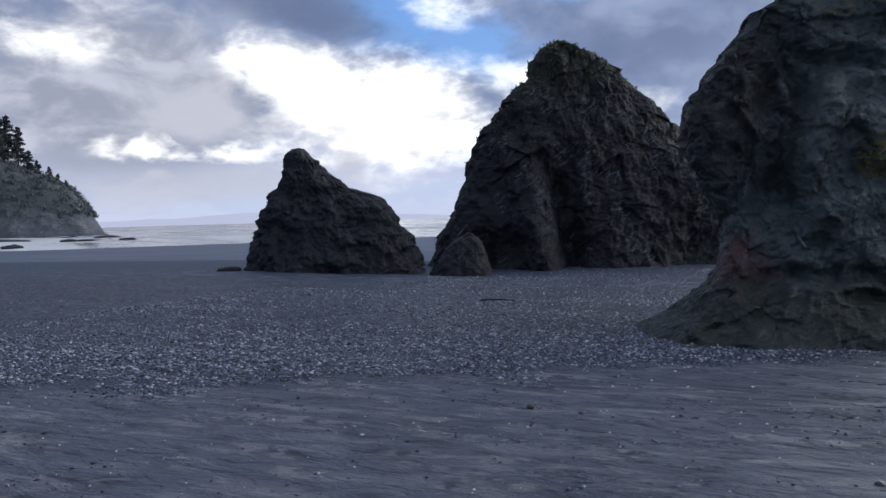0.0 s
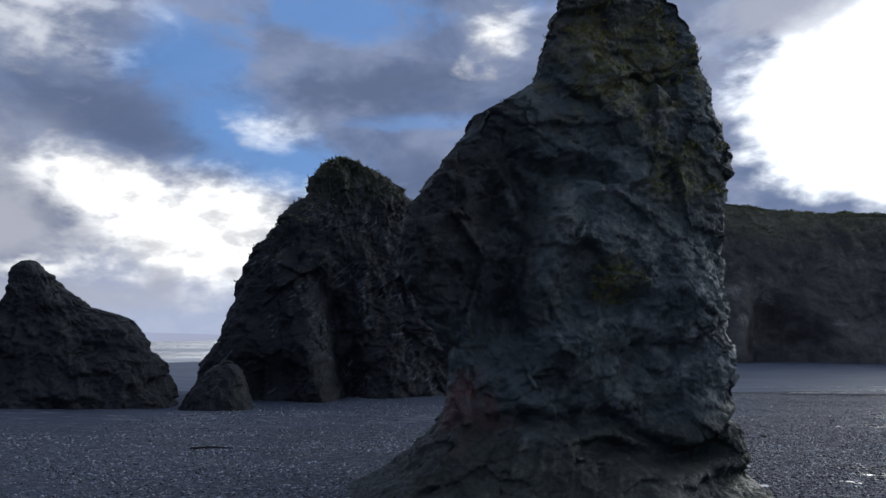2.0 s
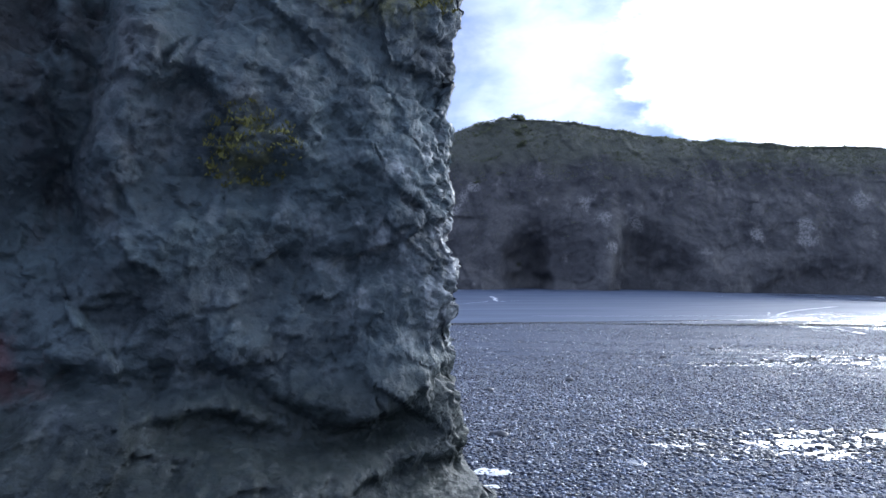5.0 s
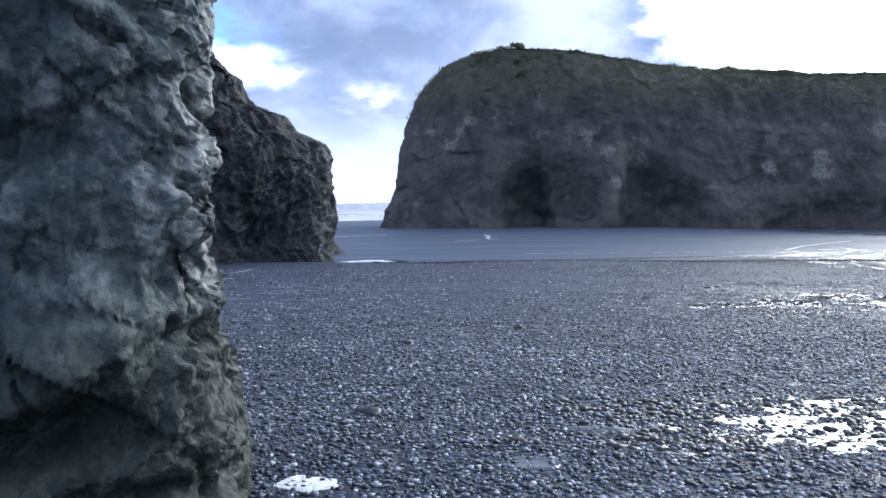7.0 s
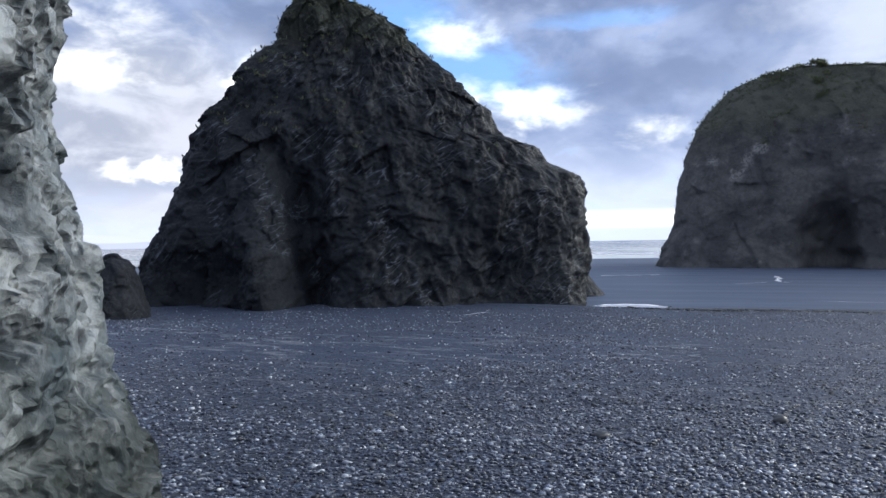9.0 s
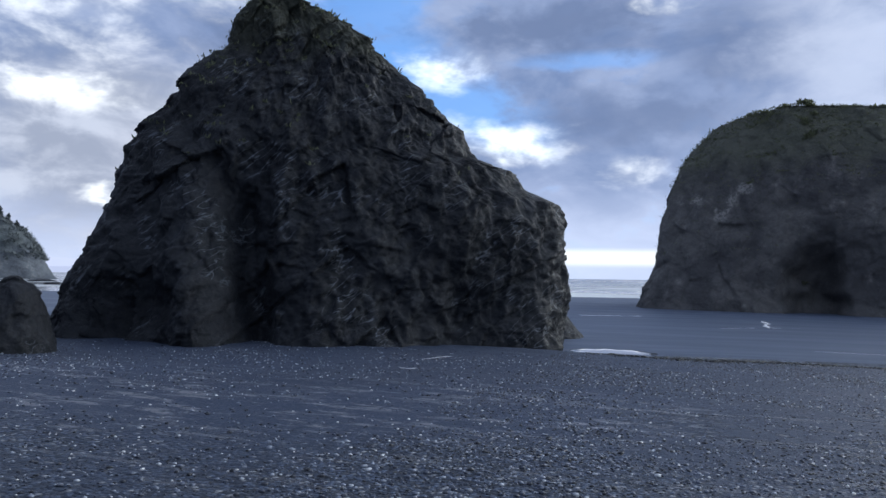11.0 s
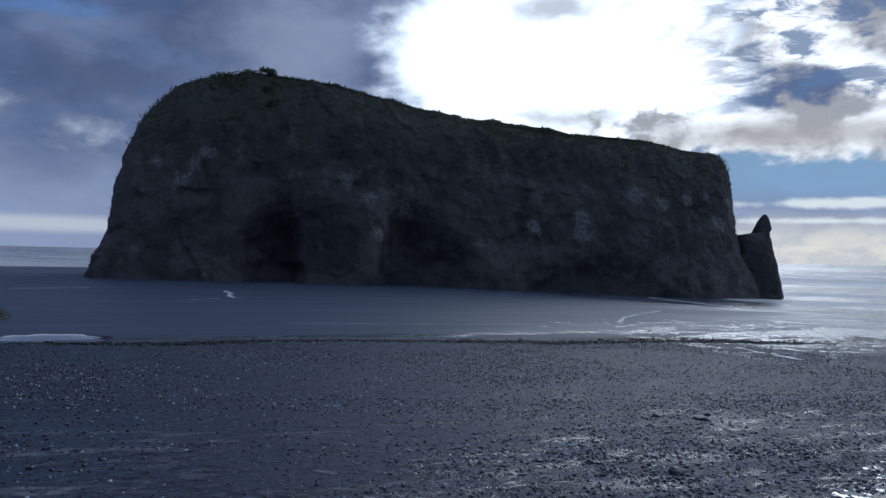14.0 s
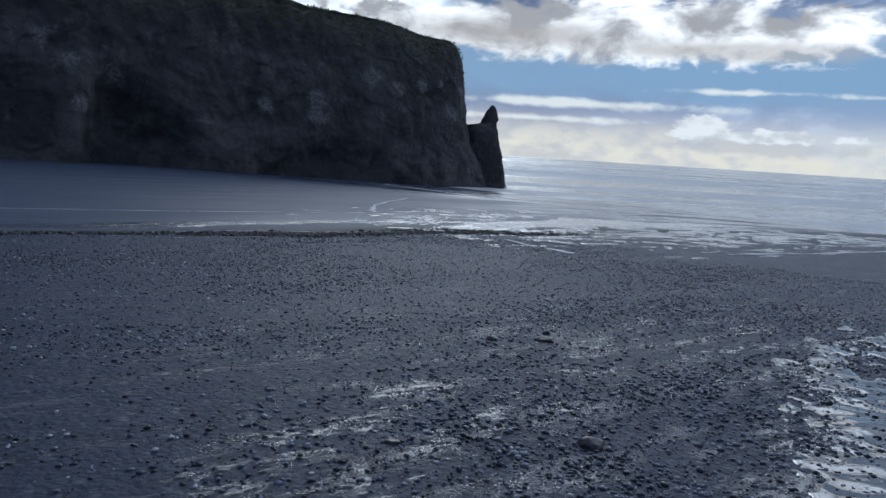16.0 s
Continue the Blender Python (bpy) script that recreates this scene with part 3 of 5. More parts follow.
def rippled_material():
    """A moving film of water: low ripples turned to the sky."""
    m, n, b, p = material("rippled_shallow_water")
    b.inputs["Base Color"].default_value = (0.09, 0.1, 0.12, 1)
    b.inputs["Roughness"].default_value = 0.14
    b.inputs["Specular IOR Level"].default_value = 0.8
    h = n.math("ADD", n.noise(n.scaled(p, (0.5, 1.6, 1.0)), 2.2, 3, 0.6, 0.5), n.math("MULTIPLY", n.noise(n.scaled(p, (0.7, 1.2, 1.0)), 9, 3, 0.6), 0.25))
    n.put(b.inputs["Normal"], n.bump(h, 1.0, 0.16))
    return m


RIPPLED = rippled_material()
LEAF = leaf_material("coastal_scrub_leaves", (0.06, 0.07, 0.045), (0.115, 0.125, 0.075), 2.5)
GRASS = plain_material("yellow_green_grass", (0.07, 0.072, 0.02), (0.155, 0.148, 0.04), 12, 0.8, 0.01)
# needle green greyed and blued: the haze over the headland is in the colour
NEEDLE = plain_material("hazed_conifer_needles", (0.075, 0.088, 0.095), (0.115, 0.13, 0.135), 0.3, 0.9, 0.1)
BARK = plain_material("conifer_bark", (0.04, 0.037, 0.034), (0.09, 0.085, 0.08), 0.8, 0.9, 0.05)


# ---------------------------------------------------------------- building helpers
def mesh_object(name, verts, faces, mat, parent=None, smooth=True):
    me = bpy.data.meshes.new(name)
    me.from_pydata(verts, [], faces)
    me.polygons.foreach_set("use_smooth", [smooth] * len(me.polygons))
    me.materials.append(mat)
    me.update()
    ob = new(name, me)
    if parent:
        ob.parent = parent
    return ob


def part(name, bm, mat, parent=None, label="", smooth=True):
    me = bpy.data.meshes.new(name)
    bm.to_mesh(me)
    bm.free()
    for f in me.polygons:
        f.use_smooth = smooth
    me.materials.append(mat)
    ob = new(name, me)
    if parent:
        ob.parent = parent
    return tagged(ob, label)


def ease(v, lo, hi):
    k = min(1.0, max(0.0, (v - lo) / (hi - lo)))
    return k * k * (3 - 2 * k)


def flats_z(x, y):
    """The wet flats beyond the bank: almost level to landward, falling to seaward, with an outer edge that dips under the sea."""
    near = -0.72 - 0.045 * max(x - 25.0, 0.0)
    wide = float(np.interp(x, (7, 20, 38, 60, 200), (-0.7, -0.88, -1.46, -1.8, -3.5)))
    z = near + (wide - near) * ease(y, 32, 56)
    k = ease(-x, 8, 16)
    if k > 0:
        rim = 0.086 - 0.022 * max(x, -12.0) - 0.54
        z += k * (rim + (-0.7 - rim) * ease(y, 30, 72) - z)
    return max(z - 0.034 * max(0.0, math.hypot(x - 4, y - 12) - 76), -8.0)


def ground_z(x, y):
    """Height of the beach: a slope to the sea, a bank, the wet flats beyond it, and the sea bed."""
    slope = 0.086 - 0.022 * max(x, -12.0) - 0.0175 * y - 0.02 * max(x - 30.0, 0.0)
    slope = max(min(slope, 2.0), -8.0) + 0.05 * math.exp(-((y - 28.2) / 1.0) ** 2) * ease(x, 5, 9)
    scour = 0.16 * math.exp(-(((x + 6.5) / 7.0) ** 2 + ((y - 24.0) / 3.2) ** 2))
    k = ease(y + 0.35 * math.sin(x * 0.35) + 0.2 * math.sin(x * 1.3 + 1), 29.0, 30.4)
    return (slope - scour) * (1 - k) + min(flats_z(x, y), slope + 0.1 + 0.035 * max(0.0, y - 31)) * k


def ground_relief(x, y):
    """Low lumps and small hollows of the near beach."""
    if not (-10 < x < 20 and -1 < y < 32.5):
        return 0.0
    z = 0.022 * noise.fractal(Vector((x * 0.35, y * 1.1, 0)), 0.9, 2.0, 3) + 0.006 * noise.noise(Vector((x, y, 0)) * 6)
    return z - 0.03 * max(0.0, noise.fractal(Vector((x * 1.5, y * 2.4, 4)), 0.8, 2.0, 3) - 0.12) * ease(8.0 - y, 0.0, 2.0)


def facet(p, size, amp):
    """An angular step: each cell of rock is tilted its own way."""
    d, c = noise.voronoi(p / size)
    k = noise.cell_vector(c[0] * 7.31)
    return amp * ((p / size - c[0]).dot(k - Vector((0.5, 0.5, 0.5))))


def scallops(p, unit, depth):
    """Hollows with sharp rims and knobs with creases between, as the sea wears soft rock."""
    q = p / unit + 0.45 * noise.noise_vector(p / unit * 0.8) + Vector((4.1, 2.3, 0.7))
    near = noise.voronoi(q)[0]
    hollow = min(1.0, near[0] * near[0] * 1.6) - 0.4
    q2 = p / (unit * 1.9) + 0.5 * noise.noise_vector(p / unit * 0.45)
    far = noise.voronoi(q2)[0]
    knob = min(1.0, (far[1] - far[0]) * 2.2) - 0.5
    k = ease(noise.noise(p * 0.9 + Vector((2, 8, 5))), -0.35, 0.3)
    fine = noise.turbulence(p / unit * 1.7, 3, True, noise_basis="PERLIN_ORIGINAL", amplitude_scale=0.55, frequency_scale=2.2)
    return depth * (0.9 * hollow * (0.3 + 0.7 * k) + 0.6 * knob * (1.15 - 0.6 * k) + 0.35 * (0.5 - fine))


def dents(p, unit, depth):
    """Scattered hollows worn into an even face, drawn out along the slope of the beds."""
    q = Vector((p.x, p.y + 0.45 * p.z, p.z * 1.35 - 0.3 * p.y)) / unit
    q += 0.3 * noise.noise_vector(q * 0.7)
    near, points = noise.voronoi(q)
    if noise.cell(points[0] * 3.7) < -0.1:
        return 0.0
    return -depth * max(0.0, 1.0 - (near[0] / 0.46) ** 2) ** 0.8


def rough_rock(p, size, tall, pitted, angular=0.0, fine=1.0):
    """Relief of weathered rock at a place, in the unit of size; tall draws the folds out upwards."""
    q = Vector((p.x, p.y, p.z / tall)) / size
    w = q + 0.35 * noise.noise_vector(q * 0.9)
    big = noise.fractal(q * 0.5, 1.0, 2.1, 3)
    crease = noise.turbulence(w * 0.95 + Vector((3, 9, 4)), 4, True, noise_basis="PERLIN_ORIGINAL", amplitude_scale=0.55, frequency_scale=2.1)
    ridge = noise.ridged_multi_fractal(w * 1.7 + Vector((5, 1, 2)), 0.95, 2.2, 4, 0.9, 2.0)
    small = noise.fractal(q * 6.5, 0.7, 2.2, 4)
    pit = noise.fractal(Vector((p.x, p.y, p.z * 1.15)) / size * 2.6, 0.9, 2.0, 3)
    relief = 0.2 * big + (0.26 - 0.2 * angular) * (0.5 - crease) + fine * 0.05 * (ridge - 1.5) + fine * 0.03 * small - pitted * max(0.0, pit - 0.12)
    lean = Vector((p.x + 0.5 * p.z, p.y, 1.7 * p.z - 0.5 * p.x)) if angular else p
    sharp = facet(lean + 0.25 * size * noise.noise_vector(q), 0.8 * size, 0.2 * size) + fine * (1 + 0.35 * angular) * facet(lean, 0.33 * size, 0.09 * size) + fine * (1 + 0.7 * angular) * facet(lean + Vector((7, 3, 1)), 0.17 * size, 0.035 * size)
    return size * relief + sharp


def even_angles(half, front, back, n, n_back, count, east):
    """Directions that space a ring's points evenly along its girth, closer together on the side to the beach."""
    a = np.linspace(0, 2 * math.pi, 40001)
    ca, sa = np.cos(a), np.sin(a)
    e = np.where(sa > 0, 2 / n_back, 2 / n)
    u = half * np.sign(ca) * np.abs(ca) ** e
    v = np.where(sa > 0, back, front) * np.sign(sa) * np.abs(sa) ** e
    step = np.hypot(np.diff(u), np.diff(v)) * np.where(sa[1:] > 0.35, 0.4, 1.0) * np.where(ca[1:] > 0.4, east, 1.0)
    run = np.concatenate(((0.0,), np.cumsum(step)))
    at = np.interp(np.arange(count) / count * run[-1], run, a)
    return list(zip(np.cos(at).tolist(), np.sin(at).tolist()))


def stack(name, origin, along, levels, mat, rings, segs, size, n=2.5, shear=0.0, top=None, carve=None, parent=None, crown=0.1, seed=0.0, depth_gain=1.0, tall=1.5, n_low=None, n_back=None, v_mid=0.0, pitted=0.04, worn=None, grooves=(), face=0.0, angular=0.0):
    """A rock from its girth: rows of (height, left, right, front, back) on axes at origin, u running along."""
    L = np.array(levels, float)
    u_ax = Vector((along[0], along[1], 0)).normalized()
    v_ax = Vector((-u_ax.y, u_ax.x, 0))
    o = Vector((origin[0], origin[1], 0))
    off = Vector((seed, seed * 1.7, seed * 0.6))
    mid = L[len(L) // 2]
    angles = even_angles((mid[2] - mid[1]) / 2, v_mid - mid[3], mid[4] - v_mid, n, n_back or n, segs, 2.4 if face else 1.0)
    rows = []
    cap = max(6, rings // 12)
    for i in range(rings + cap):
        if i < rings:
            k, z = 1.0, L[0, 0] + (L[-1, 0] - L[0, 0]) * i / (rings - 1)
        else:
            k, z = 1.0 - (i - rings + 1) / cap, L[-1, 0]
        l, r, f, b = (float(np.interp(z, L[:, 0], L[:, c])) for c in (1, 2, 3, 4))
        uc, hu = (l + r) / 2, (r - l) / 2
        row = []
        nz = n if n_low is None else n_low + (n - n_low) * ease(z, L[0, 0], L[0, 0] + 1.4)
        for j in range(segs):
            ca, sa = angles[j]
            e = 2 / (n_back + 0.9 * ease(z, 0.85, 0.1) * (n_low is not None) if n_back and sa > 0 else nz)
            su = math.copysign(abs(ca) ** e, ca)
            sv = math.copysign(abs(sa) ** e, sa)
            u = uc + hu * su * k
            v = v_mid + (b - v_mid if sv > 0 else v_mid - f) * sv * k + shear * (u - L[0, 1])
            zz = z if top is None else L[0, 0] + (z - L[0, 0]) * (top(u) - L[0, 0])
            zz += crown * size * (1 - k * k)
            p = o + u_ax * u + v_ax * v + Vector((0, 0, zz))
            out = (u_ax * ca + v_ax * sa).normalized()
            if k < 1:
                out = (out * k + Vector((0, 0, 1 - k))).normalized()
            if carve and sv < 0:
                p += v_ax * carve(u, zz)
            rim = ease(ca, 0.66, 0.88) if face else 1.0
            calm = 1.0 - face * (1.0 - rim)
            relief = rough_rock(p + off, size, tall, pitted * max(calm, 0.3), angular, max(calm, 0.85) - (0.5 * rim if face else 0.0)) * depth_gain
            if worn:
                relief += scallops(p + off, *worn) * calm * (1.0 - (0.75 * rim if face else 0.0))
            if worn and face:
                relief += (dents(p + off, 0.12, 0.065) + dents(p * 1.1 + off, 0.07, 0.034)) * rim
            for g0, g1, width, deep in grooves:
                d = g1 - g0
                t = min(1.0, max(0.0, (p - g0).dot(d) / d.length_squared))
                relief -= deep * math.exp(-((p - g0 - d * t).length / width) ** 2)
            row.append(p + out * relief)
        rows.append(row)
    verts = [p for row in rows for p in row]
    faces = []
    for i in range(len(rows) - 1):
        for j in range(segs):
            k = (j + 1) % segs
            faces.append((i * segs + j, i * segs + k, (i + 1) * segs + k, (i + 1) * segs + j))
    return mesh_object(name, verts, faces, mat, parent)


# ---------------------------------------------------------------- ground and sea
def axis(lo, hi, step, far):
    """Grid lines: even between lo and hi, then ever wider out to far."""
    mid = list(np.arange(lo, hi + step / 2, step))
    left, right, s = [lo], [hi], step
    while right[-1] < far:
        s *= 1.16
        right.append(right[-1] + s)
        left.append(left[-1] - s)
    return left[:0:-1] + mid + right[1:]


def make_ground():
    xs, ys = axis(-9.0, 19.0, 0.15, 4600), axis(0.0, 31.5, 0.15, 4600)
    verts, w = [], len(xs)
    for y in ys:
        for x in xs:
            z = ground_z(x, y) + ground_relief(x, y)
            verts.append((x, y, z))
    faces = [(j * w + i, j * w + i + 1, (j + 1) * w + i + 1, (j + 1) * w + i) for j in range(len(ys) - 1) for i in range(w - 1)]
    tagged(mesh_object("ground", verts, faces, BEACH), "dark grey wet gravel and black sand beach", "beach", kind="structure")


def make_sea():
    SEA_Z = -1.5
    xs, ys = axis(20.0, 140.0, 1.2, 4600), axis(20.0, 140.0, 1.2, 4600)
    w, verts = len(xs), []
    for y in ys:
        for x in xs:
            d = math.hypot(x - 8, y - 25)
            a = noise.fractal(Vector(((x * 0.8 + y * 0.6) * 0.012, (y * 0.8 - x * 0.6) * 0.07, 0)), 0.8, 2.0, 3)
            verts.append((x, y, SEA_Z + 0.16 * a * ease(d, 48, 95)))
    faces = [(j * w + i, j * w + i + 1, (j + 1) * w + i + 1, (j + 1) * w + i) for j in range(len(ys) - 1) for i in range(w - 1)]
    tagged(mesh_object("water", verts, faces, SEA), "grey sea with rows of low white surf", "sea", kind="structure")


make_ground()
make_sea()


# ---------------------------------------------------------------- sea stacks
A_LEVELS = ((-0.6, -1.9, 3.04, -1.9, 1.6), (-0.15, -1.4, 2.98, -1.5, 1.5), (0.1, -0.87, 2.92, -1.2, 1.4), (0.4, -0.56, 2.9, -0.9, 1.3), (0.65, -0.36, 2.86, -0.72, 1.3), (1.1, -0.21, 2.82, -0.68, 1.25),
            (1.38, -0.24, 2.8, -0.66, 1.25), (1.68, -0.58, 2.78, -0.66, 1.25), (2.2, -0.86, 2.85, -0.68, 1.25), (2.75, -0.7, 2.9, -0.65, 1.2), (3.1, -0.38, 2.97, -0.62, 1.15), (3.4, -0.1, 3.03, -0.6, 1.1),
            (3.8, 0.17, 2.9, -0.55, 1.0), (4.03, 0.57, 2.84, -0.52, 0.95), (4.2, 0.8, 2.8, -0.5, 0.9), (4.7, 1.0, 2.66, -0.42, 0.8), (5.15, 1.15, 2.48, -0.35, 0.7), (5.5, 1.3, 2.25, -0.22, 0.5))


def a_ledges(u, z):
    """Undercut ledges, a deep crease beside the pale column, and a hollow below the head."""
    w = 0.12 * math.sin(u * 2.3) + 0.06 * math.sin(u * 6.1)
    d = 0.16 * math.exp(-((z - 0.52 - w) / 0.09) ** 2) * ease(u, -0.3, 0.4) * ease(2.2 - u, 0, 0.6)
    d += 0.2 * math.exp(-((z - 0.02 - 0.5 * w) / 0.1) ** 2) * ease(u, 1.4, 2.2)
    d += 0.22 * math.exp(-((u - 0.5 - 0.12 * math.sin(z * 3)) / 0.12) ** 2) * ease(z, 1.3, 1.7) * ease(3.7 - z, 0, 0.6)
    d -= 0.12 * math.exp(-((u - 0.8 - 0.1 * math.sin(z * 3)) / 0.2) ** 2) * ease(z, 1.1, 1.5) * ease(3.2 - z, 0, 0.6)
    d += 0.16 * math.exp(-((u - 1.5) / 0.35) ** 2 - ((z - 1.75) / 0.12) ** 2) + 0.14 * math.exp(-((u - 2.1) / 0.3) ** 2 - ((z - 1.25) / 0.1) ** 2)
    d += 0.2 * math.exp(-((u - 1.2) / 0.5) ** 2 - ((z - 3.05 - w) / 0.1) ** 2)
    d += 0.3 * math.exp(-((z - 0.3 - 0.5 * w) / 0.1) ** 2) * ease(u, 0.6, 1.2) * ease(2.7 - u, 0, 0.5)
    d += 0.3 * math.exp(-((u - 0.25) / 0.28) ** 2) * ease(z, 1.0, 1.5) * ease(3.4 - z, 0, 0.8)
    lean = u * 0.8 + z
    d += facet(Vector((lean, u - z * 0.5, 2.0)), 0.85, 0.2) + 0.13 * noise.noise(Vector((u * 1.5, z * 1.5, 3.0))) + facet(Vector((u, z * 1.2, 5.0)), 0.4, 0.09)
    return d


A_GROOVES = ((Vector((4.33, 11.5, 1.5)), Vector((4.28, 11.75, 1.3)), 0.06, 0.16), (Vector((4.28, 11.75, 1.3)), Vector((4.22, 11.98, 1.12)), 0.05, 0.13), (Vector((4.38, 11.3, 1.62)), Vector((4.33, 11.5, 1.5)), 0.08, 0.12),
             (Vector((4.38, 11.33, 0.9)), Vector((4.35, 11.5, 0.84)), 0.05, 0.1), (Vector((4.2, 11.1, 0.62)), Vector((4.4, 11.6, 0.55)), 0.045, 0.07))
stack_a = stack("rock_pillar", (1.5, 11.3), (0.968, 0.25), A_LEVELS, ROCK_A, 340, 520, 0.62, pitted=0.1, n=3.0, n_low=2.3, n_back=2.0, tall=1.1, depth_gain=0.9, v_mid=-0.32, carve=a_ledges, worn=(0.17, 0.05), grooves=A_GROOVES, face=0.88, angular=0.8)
tagged(stack_a, "tall blue-grey rock pillar with mossy foot on gravel", "sea stack")

B_LEVELS = ((-0.9, -7.2, 4.85, -2.7, 4.2), (0.0, -6.75, 4.75, -2.3, 3.8), (0.75, -6.4, 4.8, -2.1, 3.5), (1.6, -5.87, 4.7, -1.9, 3.2), (2.3, -5.57, 4.78, -1.75, 3.0), (2.75, -5.42, 4.5, -1.65, 2.8),
            (3.05, -5.32, 3.75, -1.6, 2.6), (3.45, -5.27, 3.5, -1.5, 2.4), (3.75, -5.26, 2.6, -1.4, 2.3), (4.4, -4.86, 2.34, -1.2, 2.0), (5.0, -4.46, 1.79, -1.0, 1.7), (5.7, -3.66, 0.99, -0.8, 1.4),
            (6.2, -3.15, 0.34, -0.6, 1.1), (6.9, -2.85, -0.6, -0.45, 0.8), (7.2, -2.7, -1.1, -0.4, 0.6), (7.4, -2.3, -1.7, -0.3, 0.4))


def b_folds(u, z):
    """A deep gully, the buttress beside it, and a hollow worn under the foot."""
    c = u - (-2.1 - 0.12 * z)
    d = 0.9 * math.exp(-(c / 0.42) ** 2) * ease(z, 4.2, 1.5) - 0.45 * math.exp(-((c + 1.2) / 0.5) ** 2) * ease(z, 4.5, 2.0)
    d += 0.7 * math.exp(-((u + 4.6) / 1.0) ** 2) * ease(z, 1.3, 0.2) + 0.5 * math.exp(-((u - 2.2) / 0.8) ** 2) * ease(z, 1.6, 0.2)
    slant = Vector((u * 0.75 - z * 0.66, (u * 0.66 + z * 0.75) * 0.4, 1.0))
    return d + facet(slant, 1.1, 0.4) + facet(slant + Vector((4, 2, 0)), 0.45, 0.14)


stack_b = stack("rocky_crag", (-1.5, 29.0), (0.93, 0.37), B_LEVELS, ROCK_B, 250, 440, 1.15, n=2.2, shear=0.06, seed=11.0, depth_gain=0.9, crown=0.05, tall=2.0, carve=b_folds, worn=(0.5, 0.08))
tagged(stack_b, "broad pyramid of black-brown rock beside a gravel beach", "sea stack")

C_LEVELS = ((-0.8, -3.7, 2.25, -1.9, 2.2), (0.06, -3.4, 2.02, -1.6, 2.0), (0.78, -3.25, 1.9, -1.4, 1.8), (1.2, -2.98, 1.4, -1.2, 1.5), (1.8, -2.93, 1.22, -1.05, 1.3), (2.2, -2.6, 0.6, -0.85, 1.1), (2.45, -2.47, -0.08, -0.75, 0.9), (3.05, -2.2, -0.84, -0.5, 0.6),
            (3.36, -2.14, -1.1, -0.4, 0.5), (3.55, -1.95, -1.4, -0.3, 0.4), (3.66, -1.85, -1.65, -0.2, 0.2))
stack_c = stack("rock_outcrop", (-9.5, 24.0), (0.944, 0.33), C_LEVELS, ROCK_C, 150, 300, 0.95, n=2.4, seed=23.0, depth_gain=1.0, tall=1.3, crown=0.05, worn=(0.5, 0.15))
stack("knob", (-9.5, 24.0), (0.944, 0.33), ((3.1, -2.2, -1.3, -0.4, 0.5), (3.4, -2.2, -1.3, -0.42, 0.45), (3.58, -2.12, -1.38, -0.36, 0.36), (3.72, -1.95, -1.55, -0.2, 0.2)), ROCK_C, 24, 60, 0.3, n=2.2, seed=29.0, depth_gain=0.6, parent=stack_c, crown=0.05)
tagged(stack_c, "low dark basalt stack with a sloping shoulder", "sea stack")

spur = stack("rock", (1.9, 36.0), (1, 0.1), ((-1.2, -1.6, 1.1, -1.2, 1.2), (-0.75, -1.5, 0.75, -1.0, 1.0), (-0.2, -1.4, 0.25, -0.8, 0.8), (0.5, -1.3, -0.2, -0.6, 0.6), (1.3, -1.2, -0.5, -0.4, 0.4)), ROCK_B, 50, 80, 0.4, n=2.2, seed=37.0, depth_gain=0.6)
tagged(spur, "low dark rock spur at the back of a stack", "rock")
boulder = stack("boulder", (-5.5, 23.3), (1, 0.2), ((-0.7, -1.3, 0.75, -0.8, 0.8), (-0.1, -1.1, 0.62, -0.7, 0.7), (0.35, -0.68, 0.5, -0.5, 0.5), (0.65, -0.5, 0.42, -0.38, 0.38), (0.79, -0.3, 0.27, -0.22, 0.22), (0.85, -0.12, 0.12, -0.1, 0.1)), ROCK_B, 50, 90, 0.5, n=2.4, seed=31.0, depth_gain=0.7)
tagged(boulder, "dark rounded boulder at the foot of a stack", "boulder")

# ---------------------------------------------------------------- the island
D_TOP_U = (-10, -5.4, -3.8, -2, 0, 2.7, 4.8, 7.3, 9.8, 13.6, 19.4, 23.4, 26.8, 29.3, 30.9, 34)
D_TOP_Z = (9.8, 10.1, 10.8, 11.2, 11.3, 11.05, 10.8, 10.3, 9.7, 9.25, 8.9, 9.0, 8.8, 8.5, 8.6, 8.2)


def d_top(u):
    return float(np.interp(u, D_TOP_U, D_TOP_Z))


def d_caves(u, z):
    """Two sea caves worn into the foot of the cliff, and the broken hollows along it."""
    w = noise.noise(Vector((u * 0.45, z * 0.4, 7.0))) * 1.2 + 0.8 * noise.noise(Vector((u * 1.3, z * 1.1, 2.0)))
    high = max(0.0, z + 1.4)
    first = math.hypot((u - 0.7 + 0.6 * w) / (1.7 if u < 0.7 else 1.3), high / 4.3)
    hollow = math.hypot((u - 1.6) / 4.4, high / 5.4)
    second = math.hypot((u - 7.8 + 0.4 * w) / (1.5 if u < 7.8 else 4.2), high / (4.9 - 0.3 * max(0.0, u - 7.8)))
    fourth = math.hypot((u - 20.0 + w) / 5.0, high / 2.4)
    depth = 2.2 * ease(1.3 - first, 0.0, 0.9) + 0.9 * ease(1.2 - hollow, 0.0, 0.7) + 2.4 * ease(1.3 - second, 0.0, 0.9) + 1.1 * ease(1.2 - fourth, 0.0, 0.7)
    buttress = -0.6 * math.exp(-((u - 5.4 - 0.15 * z) / 0.9) ** 2) * ease(7.5 - z, 0, 4)
    return depth + buttress


